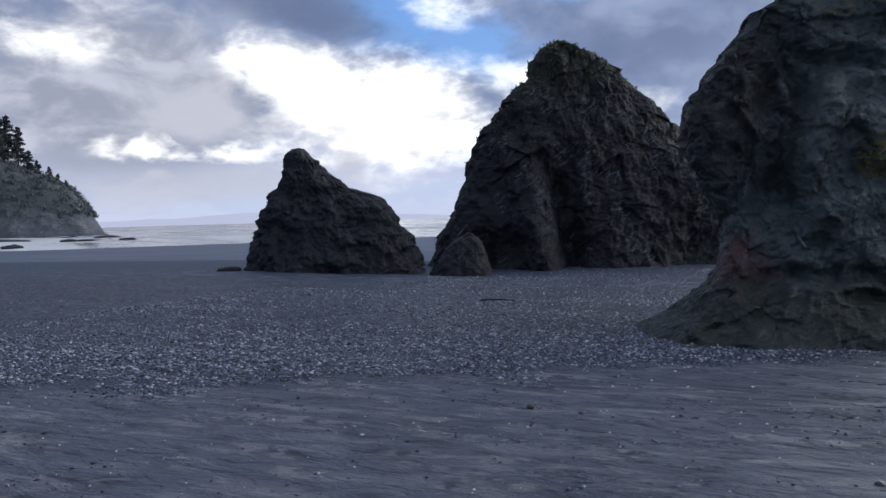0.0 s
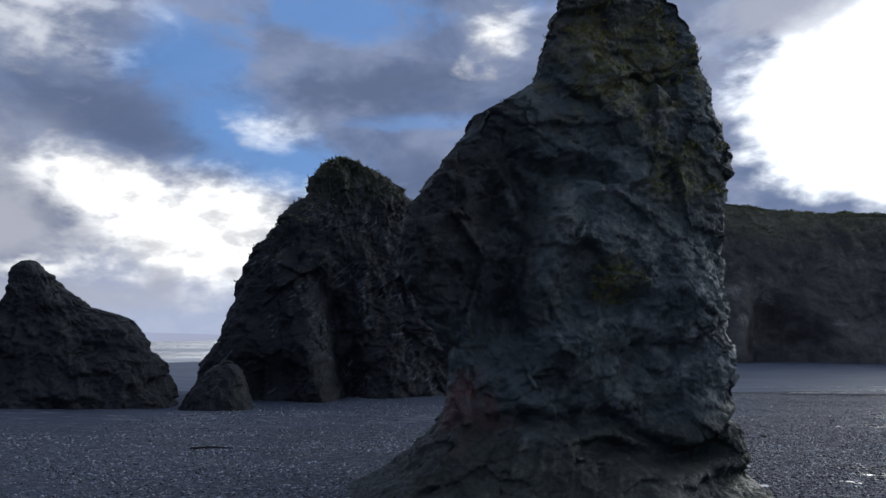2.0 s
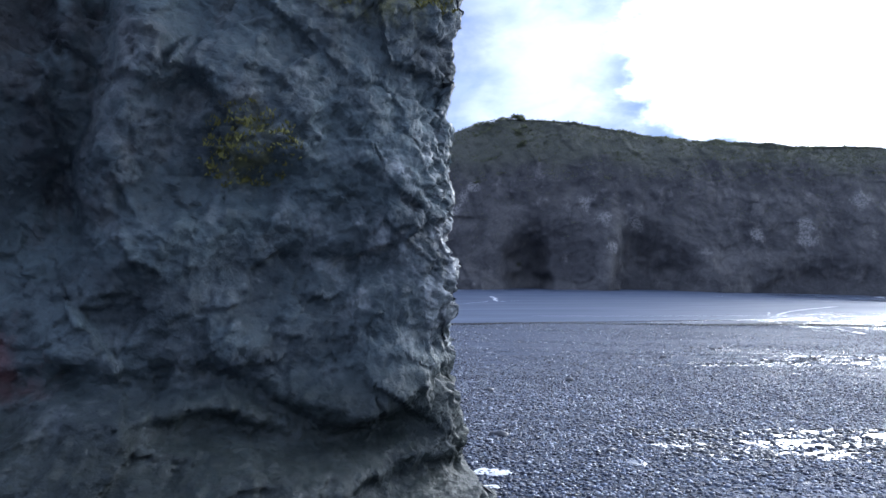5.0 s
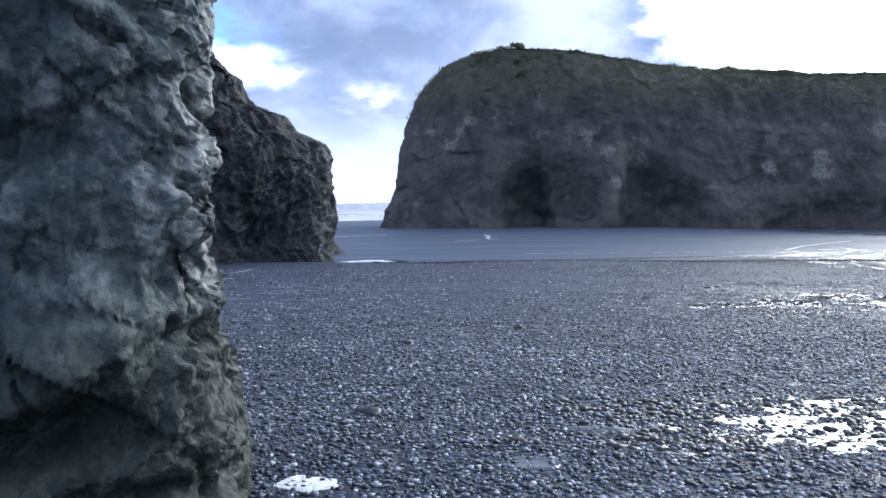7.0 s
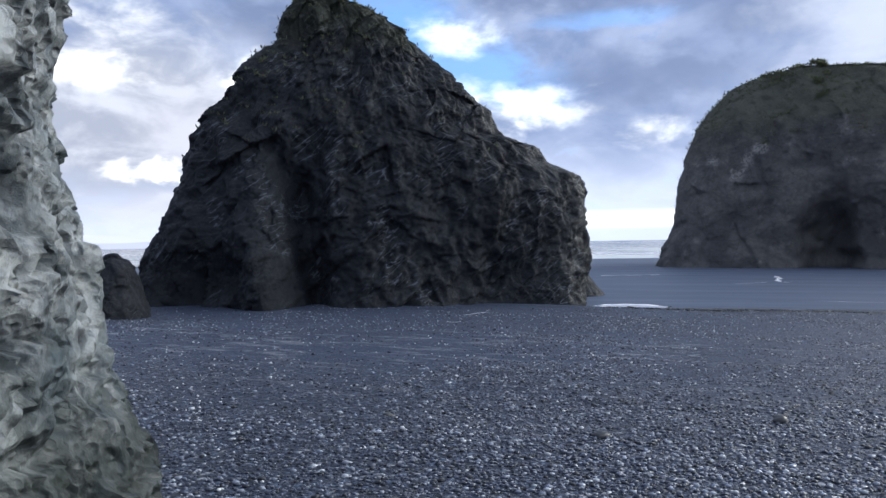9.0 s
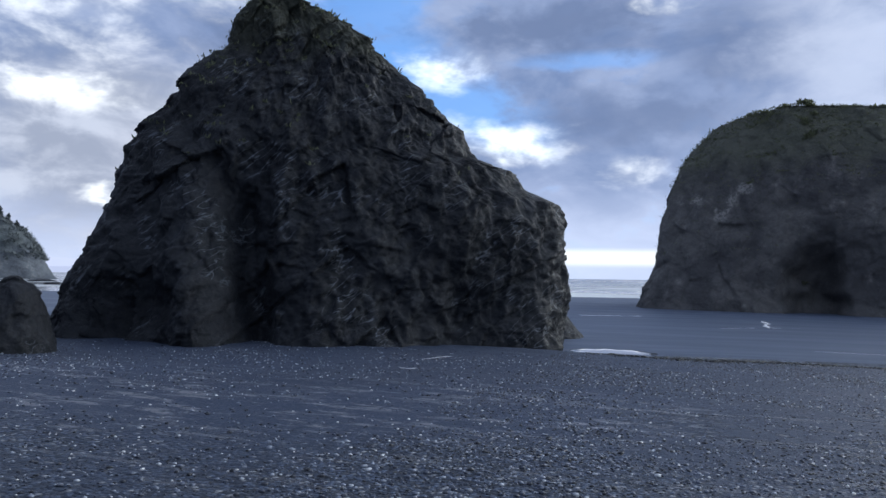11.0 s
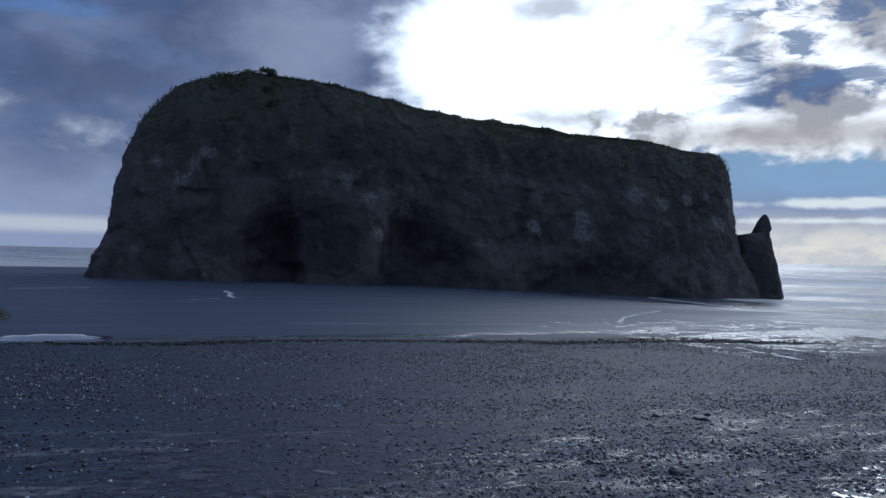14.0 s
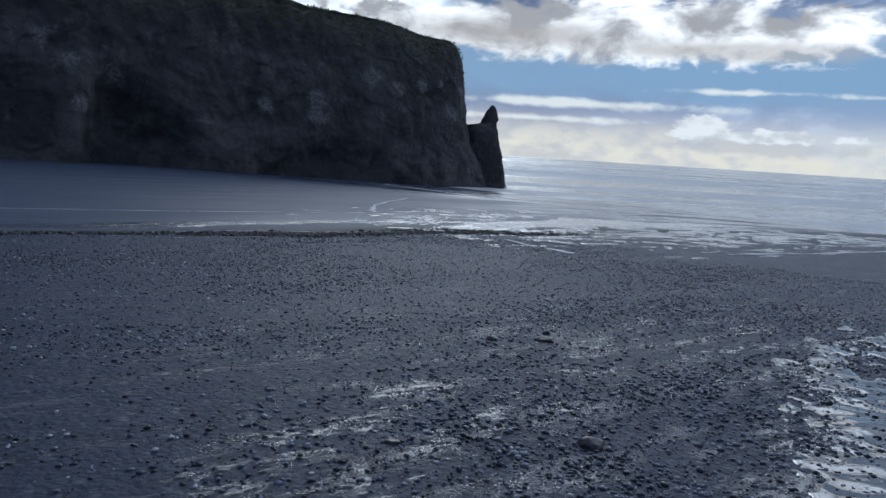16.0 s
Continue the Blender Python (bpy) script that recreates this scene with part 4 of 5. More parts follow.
# heights are shares of the local height of the plateau, counted from -1.6
D_LEVELS = ((-1.6, -9.9, 34.0, -4.0, 14.0), (-1.5, -9.4, 33.6, -3.6, 13.5), (-1.3, -8.5, 32.8, -2.6, 12.8), (-1.1, -8.1, 32.4, -2.0, 12.4), (-0.95, -7.7, 32.5, -1.5, 12.0), (-0.8, -7.0, 32.6, -0.8, 11.0), (-0.7, -6.3, 32.6, -0.2, 10.2), (-0.6, -5.1, 32.0, 0.7, 9.0))
island = tagged(new("island"), "large flat-topped rocky island with grassy crown", "island")
body = stack("cliff", (12.0, 62.0), (1, -0.06), D_LEVELS, ROCK_D, 130, 640, 3.2, n=4.0, top=d_top, v_mid=1.7, carve=d_caves, parent=island, crown=0.1, seed=41.0, depth_gain=0.45, tall=3.0, worn=(1.3, 0.16))
pinnacle = stack("pinnacle", (11.4, 62.0), (1, -0.06), ((-2.0, 33.0, 37.1, -1.6, 3), (-1.2, 33.2, 36.8, -1.4, 2.8), (0.9, 33.4, 36.4, -1.1, 2.2), (2.4, 33.4, 36.05, -0.9, 1.6), (2.85, 33.6, 35.85, -0.7, 1.2), (3.0, 34.8, 35.85, -0.6, 0.8), (3.35, 34.9, 36.05, -0.5, 0.6), (3.75, 35.05, 35.95, -0.4, 0.5), (4.1, 35.25, 35.8, -0.3, 0.3), (4.32, 35.4, 35.65, -0.15, 0.15)),
                 ROCK_D, 70, 100, 0.7, n=2.2, parent=island, seed=51.0, depth_gain=0.45, crown=0.02)

# ---------------------------------------------------------------- headland and far land
E_TOP_U, E_TOP_Z = (0, 3, 7, 12, 18, 24, 28, 45, 90), (2, 7, 12, 16, 19, 21, 23, 30, 38)
headland = tagged(new("headland"), "hazy wooded headland with steep rocky end", "headland")
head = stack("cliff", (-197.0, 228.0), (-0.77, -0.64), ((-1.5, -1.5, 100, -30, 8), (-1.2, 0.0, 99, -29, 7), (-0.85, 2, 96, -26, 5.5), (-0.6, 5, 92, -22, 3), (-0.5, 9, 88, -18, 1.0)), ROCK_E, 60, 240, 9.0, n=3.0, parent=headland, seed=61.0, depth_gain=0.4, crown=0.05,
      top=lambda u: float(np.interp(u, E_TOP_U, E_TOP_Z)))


def far_ridge(name, dist, az0, az1, heights, mat, label):
    verts, faces, k = [], [], 80
    for i in range(k + 1):
        a = radians(az0 + (az1 - az0) * i / k)
        h = float(np.interp(i / k, np.linspace(0, 1, len(heights)), heights)) + dist * 0.0012 * noise.fractal(Vector((i * 0.25, dist, 0)), 0.8, 2, 4)
        s, c = math.sin(a), math.cos(a)
        for r, z in ((0, -8), (0, h * 0.7), (dist * 0.05, h), (dist * 0.2, -8)):
            verts.append(((dist + r) * s, (dist + r) * c, z))
    for i in range(k):
        for j in range(3):
            faces.append((i * 4 + j, i * 4 + j + 1, i * 4 + j + 5, i * 4 + j + 4))
    tagged(mesh_object(name, verts, faces, mat), label, "hills", kind="structure")


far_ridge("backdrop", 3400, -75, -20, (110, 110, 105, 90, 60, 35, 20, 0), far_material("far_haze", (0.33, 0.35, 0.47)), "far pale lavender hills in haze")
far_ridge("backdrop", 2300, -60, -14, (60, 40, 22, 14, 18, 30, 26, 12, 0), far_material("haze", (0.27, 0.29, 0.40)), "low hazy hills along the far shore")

# ---------------------------------------------------------------- plants on the rocks
def tufts(name, spots, mat, blade, parent, count, spread, label=""):
    """Many narrow leaves standing in tufts at the given places."""
    verts, faces = [], []
    for p in spots:
        for _ in range(count):
            a, r = random.uniform(0, 2 * math.pi), random.uniform(0, spread)
            base = Vector((p[0] + r * math.cos(a), p[1] + r * math.sin(a), p[2] - 0.05 * blade))
            tip = base + Vector((random.uniform(-0.6, 0.6), random.uniform(-0.6, 0.6), random.uniform(0.35, 1.0))) * blade * random.uniform(0.5, 1.2)
            side = Vector((math.sin(a), -math.cos(a), random.uniform(-0.3, 0.3))) * blade * 0.16
            k = len(verts)
            mid = (base + tip) / 2
            verts += [base, mid + side, tip, mid - side]
            faces.append((k, k + 1, k + 2, k + 3))
    ob = mesh_object(name, verts, faces, mat, parent, smooth=False)
    return tagged(ob, label, kind="stuff")


def surface_spots(ob, test, count, seed):
    """Random points of a mesh's surface for which test(place, normal) holds."""
    rnd = random.Random(seed)
    good = [(v.co.copy(), v.normal.copy()) for v in ob.data.vertices if test(v.co, v.normal)]
    return [rnd.choice(good)[0] for _ in range(count)] if good else []


tufts("scrub", surface_spots(body, lambda p, k: k.z > 0.45 and p.z > 6.5, 3600, 3), LEAF, 0.17, island, 9, 0.3, "low windswept green scrub")
tufts("scrub", surface_spots(body, lambda p, k: k.z > 0.12 and 2.5 < p.z < 8.8, 1200, 4), LEAF, 0.13, island, 7, 0.25, "thin green scrub on ledges")
def on_top(x0, x1, count, lift, seed):
    """Places just over the highest ground of the island between two x."""
    rnd = random.Random(seed)
    crest = [v.co for v in body.data.vertices if x0 < v.co.x < x1 and v.normal.z > 0.6 and v.co.y < 68]
    return [c + Vector((rnd.gauss(0, 0.1), rnd.gauss(0, 0.1), rnd.uniform(0, lift))) for c in (rnd.choice(crest) for _ in range(count))]


tufts("shrub", on_top(11.85, 12.6, 150, 0.28, 12), LEAF, 0.22, island, 10, 0.15, "dark rounded bush on the skyline")
tufts("shrub", on_top(9.0, 11.5, 200, 0.1, 13), LEAF, 0.2, island, 9, 0.2, "ragged low bushes")
tufts("scrub", surface_spots(stack_b, lambda p, k: k.z > 0.35 and p.z > 3.6 and p.x < -2.0, 260, 5), LEAF, 0.13, stack_b, 7, 0.12, "small shrubs along the crest")
tufts("scrub", surface_spots(stack_b, lambda p, k: k.z > 0.4 and p.z > 3.0, 120, 6), LEAF, 0.13, stack_b, 6, 0.1, "short grass on the ledges")
tufts("grass_tuft", surface_spots(stack_a, lambda p, k: (p - Vector((3.08, 10.95, 1.93))).length < 0.3 and p.y < 11.4, 150, 7), GRASS, 0.045, stack_a, 9, 0.05, "yellow-green grass rooted in the rock face")
tufts("moss", surface_spots(stack_a, lambda p, k: p.z > 3.9 and p.y < 11.6 and noise.noise(p * 2.2) > 0.1, 420, 8), GRASS, 0.05, stack_a, 6, 0.05, "olive moss and grass on the upper rock")
tufts("moss", surface_spots(stack_a, lambda p, k: 2.9 < p.z < 3.5 and p.x > 3.4 and p.y < 11.6 and noise.noise(p * 2.6) > 0.1, 90, 9), GRASS, 0.05, stack_a, 6, 0.05, "olive moss on the rock")


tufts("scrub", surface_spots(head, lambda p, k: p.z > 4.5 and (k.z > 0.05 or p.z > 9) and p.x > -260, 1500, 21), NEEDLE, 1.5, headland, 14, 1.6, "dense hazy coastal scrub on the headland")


# ---------------------------------------------------------------- trees of the headland
def conifer(name, height, width, seed, label):
    rnd = random.Random(seed)
    tree = tagged(new(name), label, "tree", "trees on the headland")
    bm = bmesh.new()
    lean = rnd.uniform(-0.06, 0.06)
    rings = []
    for i in range(7):
        z, r = height * i / 6, height * 0.018 * (1 - i / 6.6)
        rings.append([bm.verts.new((r * math.cos(a) + lean * z, r * math.sin(a), z)) for a in (k * math.pi / 3 for k in range(6))])
    for a, b in zip(rings, rings[1:]):
        for k in range(6):
            bm.faces.new((a[k], a[(k + 1) % 6], b[(k + 1) % 6], b[k]))
    for _ in range(26):   # bare limbs
        z, a = height * rnd.uniform(0.2, 0.95), rnd.uniform(0, 2 * math.pi)
        l = width * (1.05 - z / height) * rnd.uniform(0.4, 0.9)
        p = Vector((lean * z, 0, z))
        q = p + Vector((math.cos(a) * l, math.sin(a) * l, rnd.uniform(-0.05, 0.2) * l))
        s = Vector((0, 0, height * 0.004))
        bm.faces.new([bm.verts.new(v) for v in (p - s, p + s, q)])
    part("trunk", bm, BARK, tree)
    verts, faces = [], []
    for _ in range(70):
        z = height * rnd.uniform(0.22, 1.0)
        a = rnd.uniform(0, 2 * math.pi)
        l = width * (1.08 - z / height) ** 0.8 * rnd.uniform(0.35, 1.0)
        for k in range(24):
            t = rnd.uniform(0.25, 1.0)
            c = Vector((lean * z + math.cos(a) * l * t, math.sin(a) * l * t, z + rnd.gauss(0, 0.03) * height * 0.4 + 0.08 * l * t))
            d = Vector((rnd.gauss(0, 1), rnd.gauss(0, 1), rnd.gauss(0, 0.45))).normalized() * width * rnd.uniform(0.07, 0.17)
            e = Vector((rnd.gauss(0, 1), rnd.gauss(0, 1), rnd.gauss(0, 0.5))).normalized() * width * 0.07
            i = len(verts)
            verts += [c - d, c + e, c + d, c - e]
            faces.append((i, i + 1, i + 2, i + 3))
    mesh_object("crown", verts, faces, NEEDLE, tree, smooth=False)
    return tree


def head_top(u):
    return float(np.interp(u, E_TOP_U, E_TOP_Z))


E_DIR = Vector((-0.77, -0.64, 0)).normalized()
E_SIDE = Vector((-E_DIR.y, E_DIR.x, 0))
tall = conifer("conifer_tree", 16, 5.5, 1, "tall ragged dark conifer on the headland")
wide = conifer("conifer_tree", 9, 4.5, 2, "windswept dark conifer on the headland edge")
first = {16: True, 9: True}
for u, v, h, s in ((26, -4, 16, 0.95), (29.5, -6, 16, 1.1), (33, -4, 16, 1.25), (37, -8, 16, 1.3), (42, -5, 16, 1.35), (48, -8, 16, 1.4), (23.5, -5, 9, 0.95), (20, -3, 9, 0.7), (17, -4, 9, 0.6), (14, -4, 9, 0.5), (11.5, -5, 9, 0.42), (9, -5, 9, 0.35), (31, -1, 9, 1.0)):
    p = Vector((-197, 228, 0)) + E_DIR * u + E_SIDE * v
    m = pose(p.x, p.y, head_top(u) - 1.5, 0, 0, u * 47) @ Matrix.Scale(s, 4)
    src = tall if h == 16 else wide
    if first[h]:
        src.matrix_world, first[h] = m, False
    else:
        c = copy_thing(src, m)
        c.scale = (s, s, s)


# ---------------------------------------------------------------- loose things on the beach
def stone(name, x, y, size, flat, mat, seed, label, sink=0.3, category="stone"):
    """A worn stone with a few blunt corners, half bedded in the gravel."""
    bm = bmesh.new()
    bmesh.ops.create_icosphere(bm, subdivisions=3, radius=1)
    off = Vector((seed * 3.7, seed, -seed))
    for v in bm.verts:
        p = v.co.normalized()
        k = 1 + 0.3 * noise.noise(p * 1.2 + off) + 0.12 * noise.noise(p * 3.1 + off) + 1.2 * facet(p + off, 0.7, 0.22)
        v.co = Vector((p.x * size * k * (1 + 0.35 * math.sin(seed)), p.y * size * k, p.z * size * flat * k))
    ob = part(name, bm, mat)
    ob.matrix_world = pose(x, y, ground_z(x, y) + size * flat * (1 - 2 * sink) * 0.6, 0, 0, seed * 61)
    return tagged(ob, label, category, "loose stones on the beach" if category == "stone" else "")


for i, (x, y, size) in enumerate(((8.5, 19.98, 0.055), (10.02, 21.6, 0.05), (9.68, 21.78, 0.045), (10.25, 21.78, 0.035), (5.63, 12.6, 0.05), (6.2, 16.9, 0.06), (5.0, 15.9, 0.06), (7.75, 20.45, 0.03), (3.4, 16.0, 0.04),
                                  (-0.2, 6.4, 0.035), (0.2, 6.3, 0.03), (-0.6, 6.9, 0.025), (1.9, 5.2, 0.025), (4.8, 13.2, 0.07))):
    stone("stone", x, y, size, 0.6, STONE, i + 1.0, "dark wet rounded stone on gravel")
stone("rock", -12.9, 22.0, 0.3, 0.4, ROCK_C, 21, "low dark rock ledge beside a stack", category="rock")
stone("rock", -6.6, 26.5, 0.75, 0.35, ROCK_C, 22, "low dark rock between two stacks", category="rock")
for i, (x, y, size) in enumerate(((-97.4, 94, 2.2), (-122, 131.8, 2.0), (-119.9, 133.7, 1.6), (-143.7, 168, 2.4), (-115, 141, 1.5))):
    r = stone("rock", x, y, size, 0.22, ROCK_C, 30 + i, "flat dark rock on the distant wet shore", category="rock")
    r.location.z = -1.45


def driftwood():
    bm = bmesh.new()
    rings = []
    for i in range(15):
        t = i / 14
        r = 0.019 * (1 - 0.55 * t) * (1 + 0.25 * noise.noise(Vector((t * 6, 0, 0))))
        c = Vector((0.62 * (t - 0.5), 0.03 * math.sin(t * 5), 0.02 + 0.012 * math.sin(t * 3.3)))
        rings.append([bm.verts.new(c + Vector((0, r * math.cos(a), r * math.sin(a)))) for a in (k * math.pi / 4 for k in range(8))])
    for a, b in zip(rings, rings[1:]):
        for k in range(8):
            bm.faces.new((a[k], a[(k + 1) % 8], b[(k + 1) % 8], b[k]))
    bm.faces.new(rings[0][::-1]), bm.faces.new(rings[-1])
    ob = part("driftwood", bm, WOOD)
    ob.matrix_world = pose(-2.37, 14.19, ground_z(-2.37, 14.19) + 0.01, 0, 0, 6)
    tagged(ob, "dark wet driftwood stick lying on gravel", "driftwood")


driftwood()


# ---------------------------------------------------------------- puddles and foam
def sheet(name, x, y, rx, ry, turn, z, mat, seed, label, category, rim=40, ragged=0.35, follow=False):
    """A thin lens of water or foam with an uneven edge."""
    verts, faces = [(0, 0, 0.004)], []
    for ring in (0.5, 0.85, 1.0):
        for k in range(rim):
            a = 2 * math.pi * k / rim
            g = 1 + ragged * noise.fractal(Vector((math.cos(a) * 1.6 + seed, math.sin(a) * 1.6, seed)), 0.8, 2, 4)
            verts.append((rx * ring * g * math.cos(a), ry * ring * g * math.sin(a), 0.004 if ring < 1 else -0.012))
    for k in range(rim):
        faces.append((0, 1 + k, 1 + (k + 1) % rim))
        for r in (0, 1):
            a, b = 1 + r * rim, 1 + (r + 1) * rim
            faces.append((a + k, b + k, b + (k + 1) % rim, a + (k + 1) % rim))
    if follow:
        c, s = math.cos(radians(turn)), math.sin(radians(turn))
        verts = [(vx * c - vy * s, vx * s + vy * c, ground_z(x + vx * c - vy * s, y + vx * s + vy * c) + vz + 0.004) for vx, vy, vz in verts]
        ob = mesh_object(name, verts, faces, mat)
        ob.location = (x, y, 0)
        return tagged(ob, label, category, category + " patches")
    ob = mesh_object(name, verts, faces, mat)
    tilt = math.degrees(math.atan(0.022)) if y < 29 else 0
    lean = -math.degrees(math.atan(0.0175)) if y < 29 else 0
    ob.matrix_world = pose(x, y, z if z is not None else ground_z(x, y), lean, tilt, 0) @ pose(0, 0, 0, 0, 0, turn)
    return tagged(ob, label, category, category + " patches")


def film(name, x0, x1, y0, y1, cell, cover, deep, mat, label, category, kind=""):
    """Shallow water lying in the hollows of a stretch of beach; cover(x, y) is above 0 where it stands."""
    nx, ny = int((x1 - x0) / cell) + 1, int((y1 - y0) / cell) + 1
    value = [[cover(x0 + i * cell, y0 + j * cell) for i in range(nx)] for j in range(ny)]
    index, verts, faces = {}, [], []

    def corner(i, j):
        if (i, j) not in index:
            x, y = x0 + i * cell, y0 + j * cell
            index[i, j] = len(verts)
            verts.append((x, y, ground_z(x, y) + ground_relief(x, y) + min(deep, max(-0.03, value[j][i] * 0.08))))
        return index[i, j]

    for j in range(ny - 1):
        for i in range(nx - 1):
            if max(value[j][i], value[j][i + 1], value[j + 1][i], value[j + 1][i + 1]) > 0:
                faces.append((corner(i, j), corner(i + 1, j), corner(i + 1, j + 1), corner(i, j + 1)))
    return tagged(mesh_object(name, verts, faces, mat), label, category, "" if kind else category + " patches", kind)


def pool(cx, cy, rx, ry, ragged=1.0, level=1.0):
    """An uneven round pool broken by its gravel."""
    def cover(x, y):
        d = math.hypot((x - cx) / rx, (y - cy) / ry)
        return level - d + 0.4 * ragged * noise.noise(Vector((x * 14, y * 18, 2))) + 0.3 * ragged * noise.noise(Vector((x * 7, y * 12, 5))) + ragged * noise.fractal(Vector((x * 2.6, y * 5.0, cx)), 0.7, 2.1, 4)
    return cover


def streaks(cx, cy, rx, ry, bar):
    """Thin damp lenses drawn out along the beach."""
    def cover(x, y):
        fade = math.hypot((x - cx) / rx, (y - cy) / ry)
        v = noise.fractal(Vector((x * 0.75 + y * 0.12, y * 3.2 + x * 0.5, 8.0)), 0.75, 2.1, 5) + 0.22 * noise.noise(Vector((x * 9, y * 14, 1)))
        return v + 0.55 * noise.fractal(Vector((x * 4, y * 11, 4)), 0.5, 2.2, 4) - bar - 0.35 * max(0.0, fade - 0.6)
    return cover


# pool by the pillar: its bright sky reflection is painted with the white foam colour
film("foam", 4.0, 5.2, 11.3, 12.6, 0.02, lambda x, y: max(pool(4.62, 11.97, 0.15, 0.1, 0.35)(x, y), pool(4.45, 11.62, 0.2, 0.05, 0.35)(x, y)), 0.005, FOAM, "small pool at the foot of a rock pillar, sky reflection painted white", "foam")
film("puddle", 5.8, 10.8, 12.3, 13.6, 0.025, pool(8.3, 12.95, 2.7, 0.6, 1.1, 0.85), 0.008, WATER, "shallow broken puddle among wet pebbles", "puddle")
film("puddle", 5.45, 5.9, 12.05, 12.4, 0.02, pool(5.66, 12.24, 0.16, 0.1, 0.5), 0.006, WATER, "small puddle among pebbles", "puddle")
film("puddle", 7.4, 13.5, 18.2, 20.8, 0.025, lambda x, y: pool(10.5, 19.45, 2.7, 0.2 + 0.16 * max(0.0, x - 8.5), 1.25, 0.72)(x, y - 0.28 * (x - 10.5)), 0.005, WATER, "shallow broken puddle with dark stones standing in it", "puddle")
film("wet_film", 4.6, 13.5, 17.6, 22.0, 0.035, streaks(8.6, 19.9, 4.8, 2.1, -0.1), 0.004, DAMP, "shining damp streaks on dark sand", "wet sand", "stuff")
film("wet_film", -3.5, 6.5, 3.4, 9.4, 0.04, streaks(1.8, 6.9, 4.6, 2.4, 0.05), 0.003, DAMP, "shining damp streaks on dark sand", "wet sand", "stuff")
film("wet_film", 7.0, 30.0, 29.6, 34.4, 0.09, lambda x, y: streaks(22.0, 31.4, 9.0, 2.4, 0.16)(x, y) - 0.5 * ease(17.5 - x, 0.0, 2.0), 0.006, RIPPLED, "thin streaks of seawater running off the flats", "wet sand", "stuff")
film("wet_film", 15.0, 42.0, 24.6, 31.0, 0.08, lambda x, y: streaks(24.0, 29.4 - 0.12 * max(0.0, x - 18), 8.0, 1.5, -0.14)(x, y), 0.006, RIPPLED, "bright glittering water on the lower gravel", "wet sand", "stuff")
sheet("puddle", 3.85, 30.5, 1.0, 0.75, 1, -0.615, WATER, 40.0, "bright shallow pool at the foot of the bank", "puddle")
sheet("puddle", 12.0, 31.0, 8.0, 0.3, 0, None, RIPPLED, 43.0, "long shallow channel of water below the gravel bank", "puddle", 160, 0.7, True)
sheet("puddle", 24.0, 30.6, 7.5, 1.1, -3, None, RIPPLED, 47.0, "wide film of seawater on the lower beach", "puddle", 160, 0.8, True)
def ribbon(points, width, seed):
    """A thin broken white line along the points, foam or painted water glint, widest in the middle of each run."""
    rnd, verts, faces = random.Random(seed), [], []
    for (x0, y0), (x1, y1) in zip(points, points[1:]):
        run = math.hypot(x1 - x0, y1 - y0)
        steps = max(6, int(run / 0.12))
        nx, ny = -(y1 - y0) / run, (x1 - x0) / run
        for k in range(steps + 1):
            t = k / steps
            w = width * max(0.12, 0.75 + 0.9 * noise.fractal(Vector((t * run * 1.7, seed, 0)), 0.7, 2.1, 4))
            side = width * 1.1 * noise.noise(Vector((t * run * 0.9, seed, 5)))
            x, y = x0 + (x1 - x0) * t + nx * side, y0 + (y1 - y0) * t + ny * side
            z = max(ground_z(x, y) + ground_relief(x, y), -1.5) + 0.012
            verts += [(x + nx * w, y + ny * w, z), (x - nx * w, y - ny * w, z)]
            if k:
                a = len(verts)
                faces.append((a - 4, a - 2, a - 1, a - 3))
    tagged(mesh_object("foam", verts, faces, FOAM), "thin white line of foam and painted water glint on wet sand", "foam", "foam patches")


FOAM_AND_GLINT_LINES = (
    (((16.9, 33.2), (18.3, 34.9), (20.0, 36.35), (21.4, 37.4)), 0.07), (((6.7, 42.5), (7.9, 43.5)), 0.07), (((8.4, 43.9), (8.42, 45.6), (8.65, 46.9), (8.6, 49.0)), 0.13), (((8.5, 43.9), (8.85, 43.95)), 0.08), (((9.1, 44.0), (9.5, 44.05)), 0.07),
    (((0.8, 49.6), (3.5, 50.4)), 0.13), (((34.2, 55.6), (32.9, 51.4), (29.7, 43.4)), 0.16), (((15.88, 27.7), (15.86, 26.95)), 0.05), (((15.88, 26.78), (15.75, 26.06)), 0.06), (((1.3, 23.9), (1.5, 24.05)), 0.03), (((1.1, 25.5), (1.4, 26.26)), 0.04),
    # last three runs: bright water edges, their glint painted as white lines
    (((21.5, 49.95), (22.0, 50.3)), 0.12), (((8.5, 34.0), (12.3, 33.2), (16.4, 32.75)), 0.03), (((19.5, 25.4), (22.5, 25.1), (26.0, 25.0), (34.0, 24.9)), 0.07), (((7.6, 30.0), (10.5, 29.5), (13.5, 29.4), (17.0, 29.6)), 0.022))
for i, (points, w) in enumerate(FOAM_AND_GLINT_LINES):
    ribbon(points, w, i * 2.3 + 60)


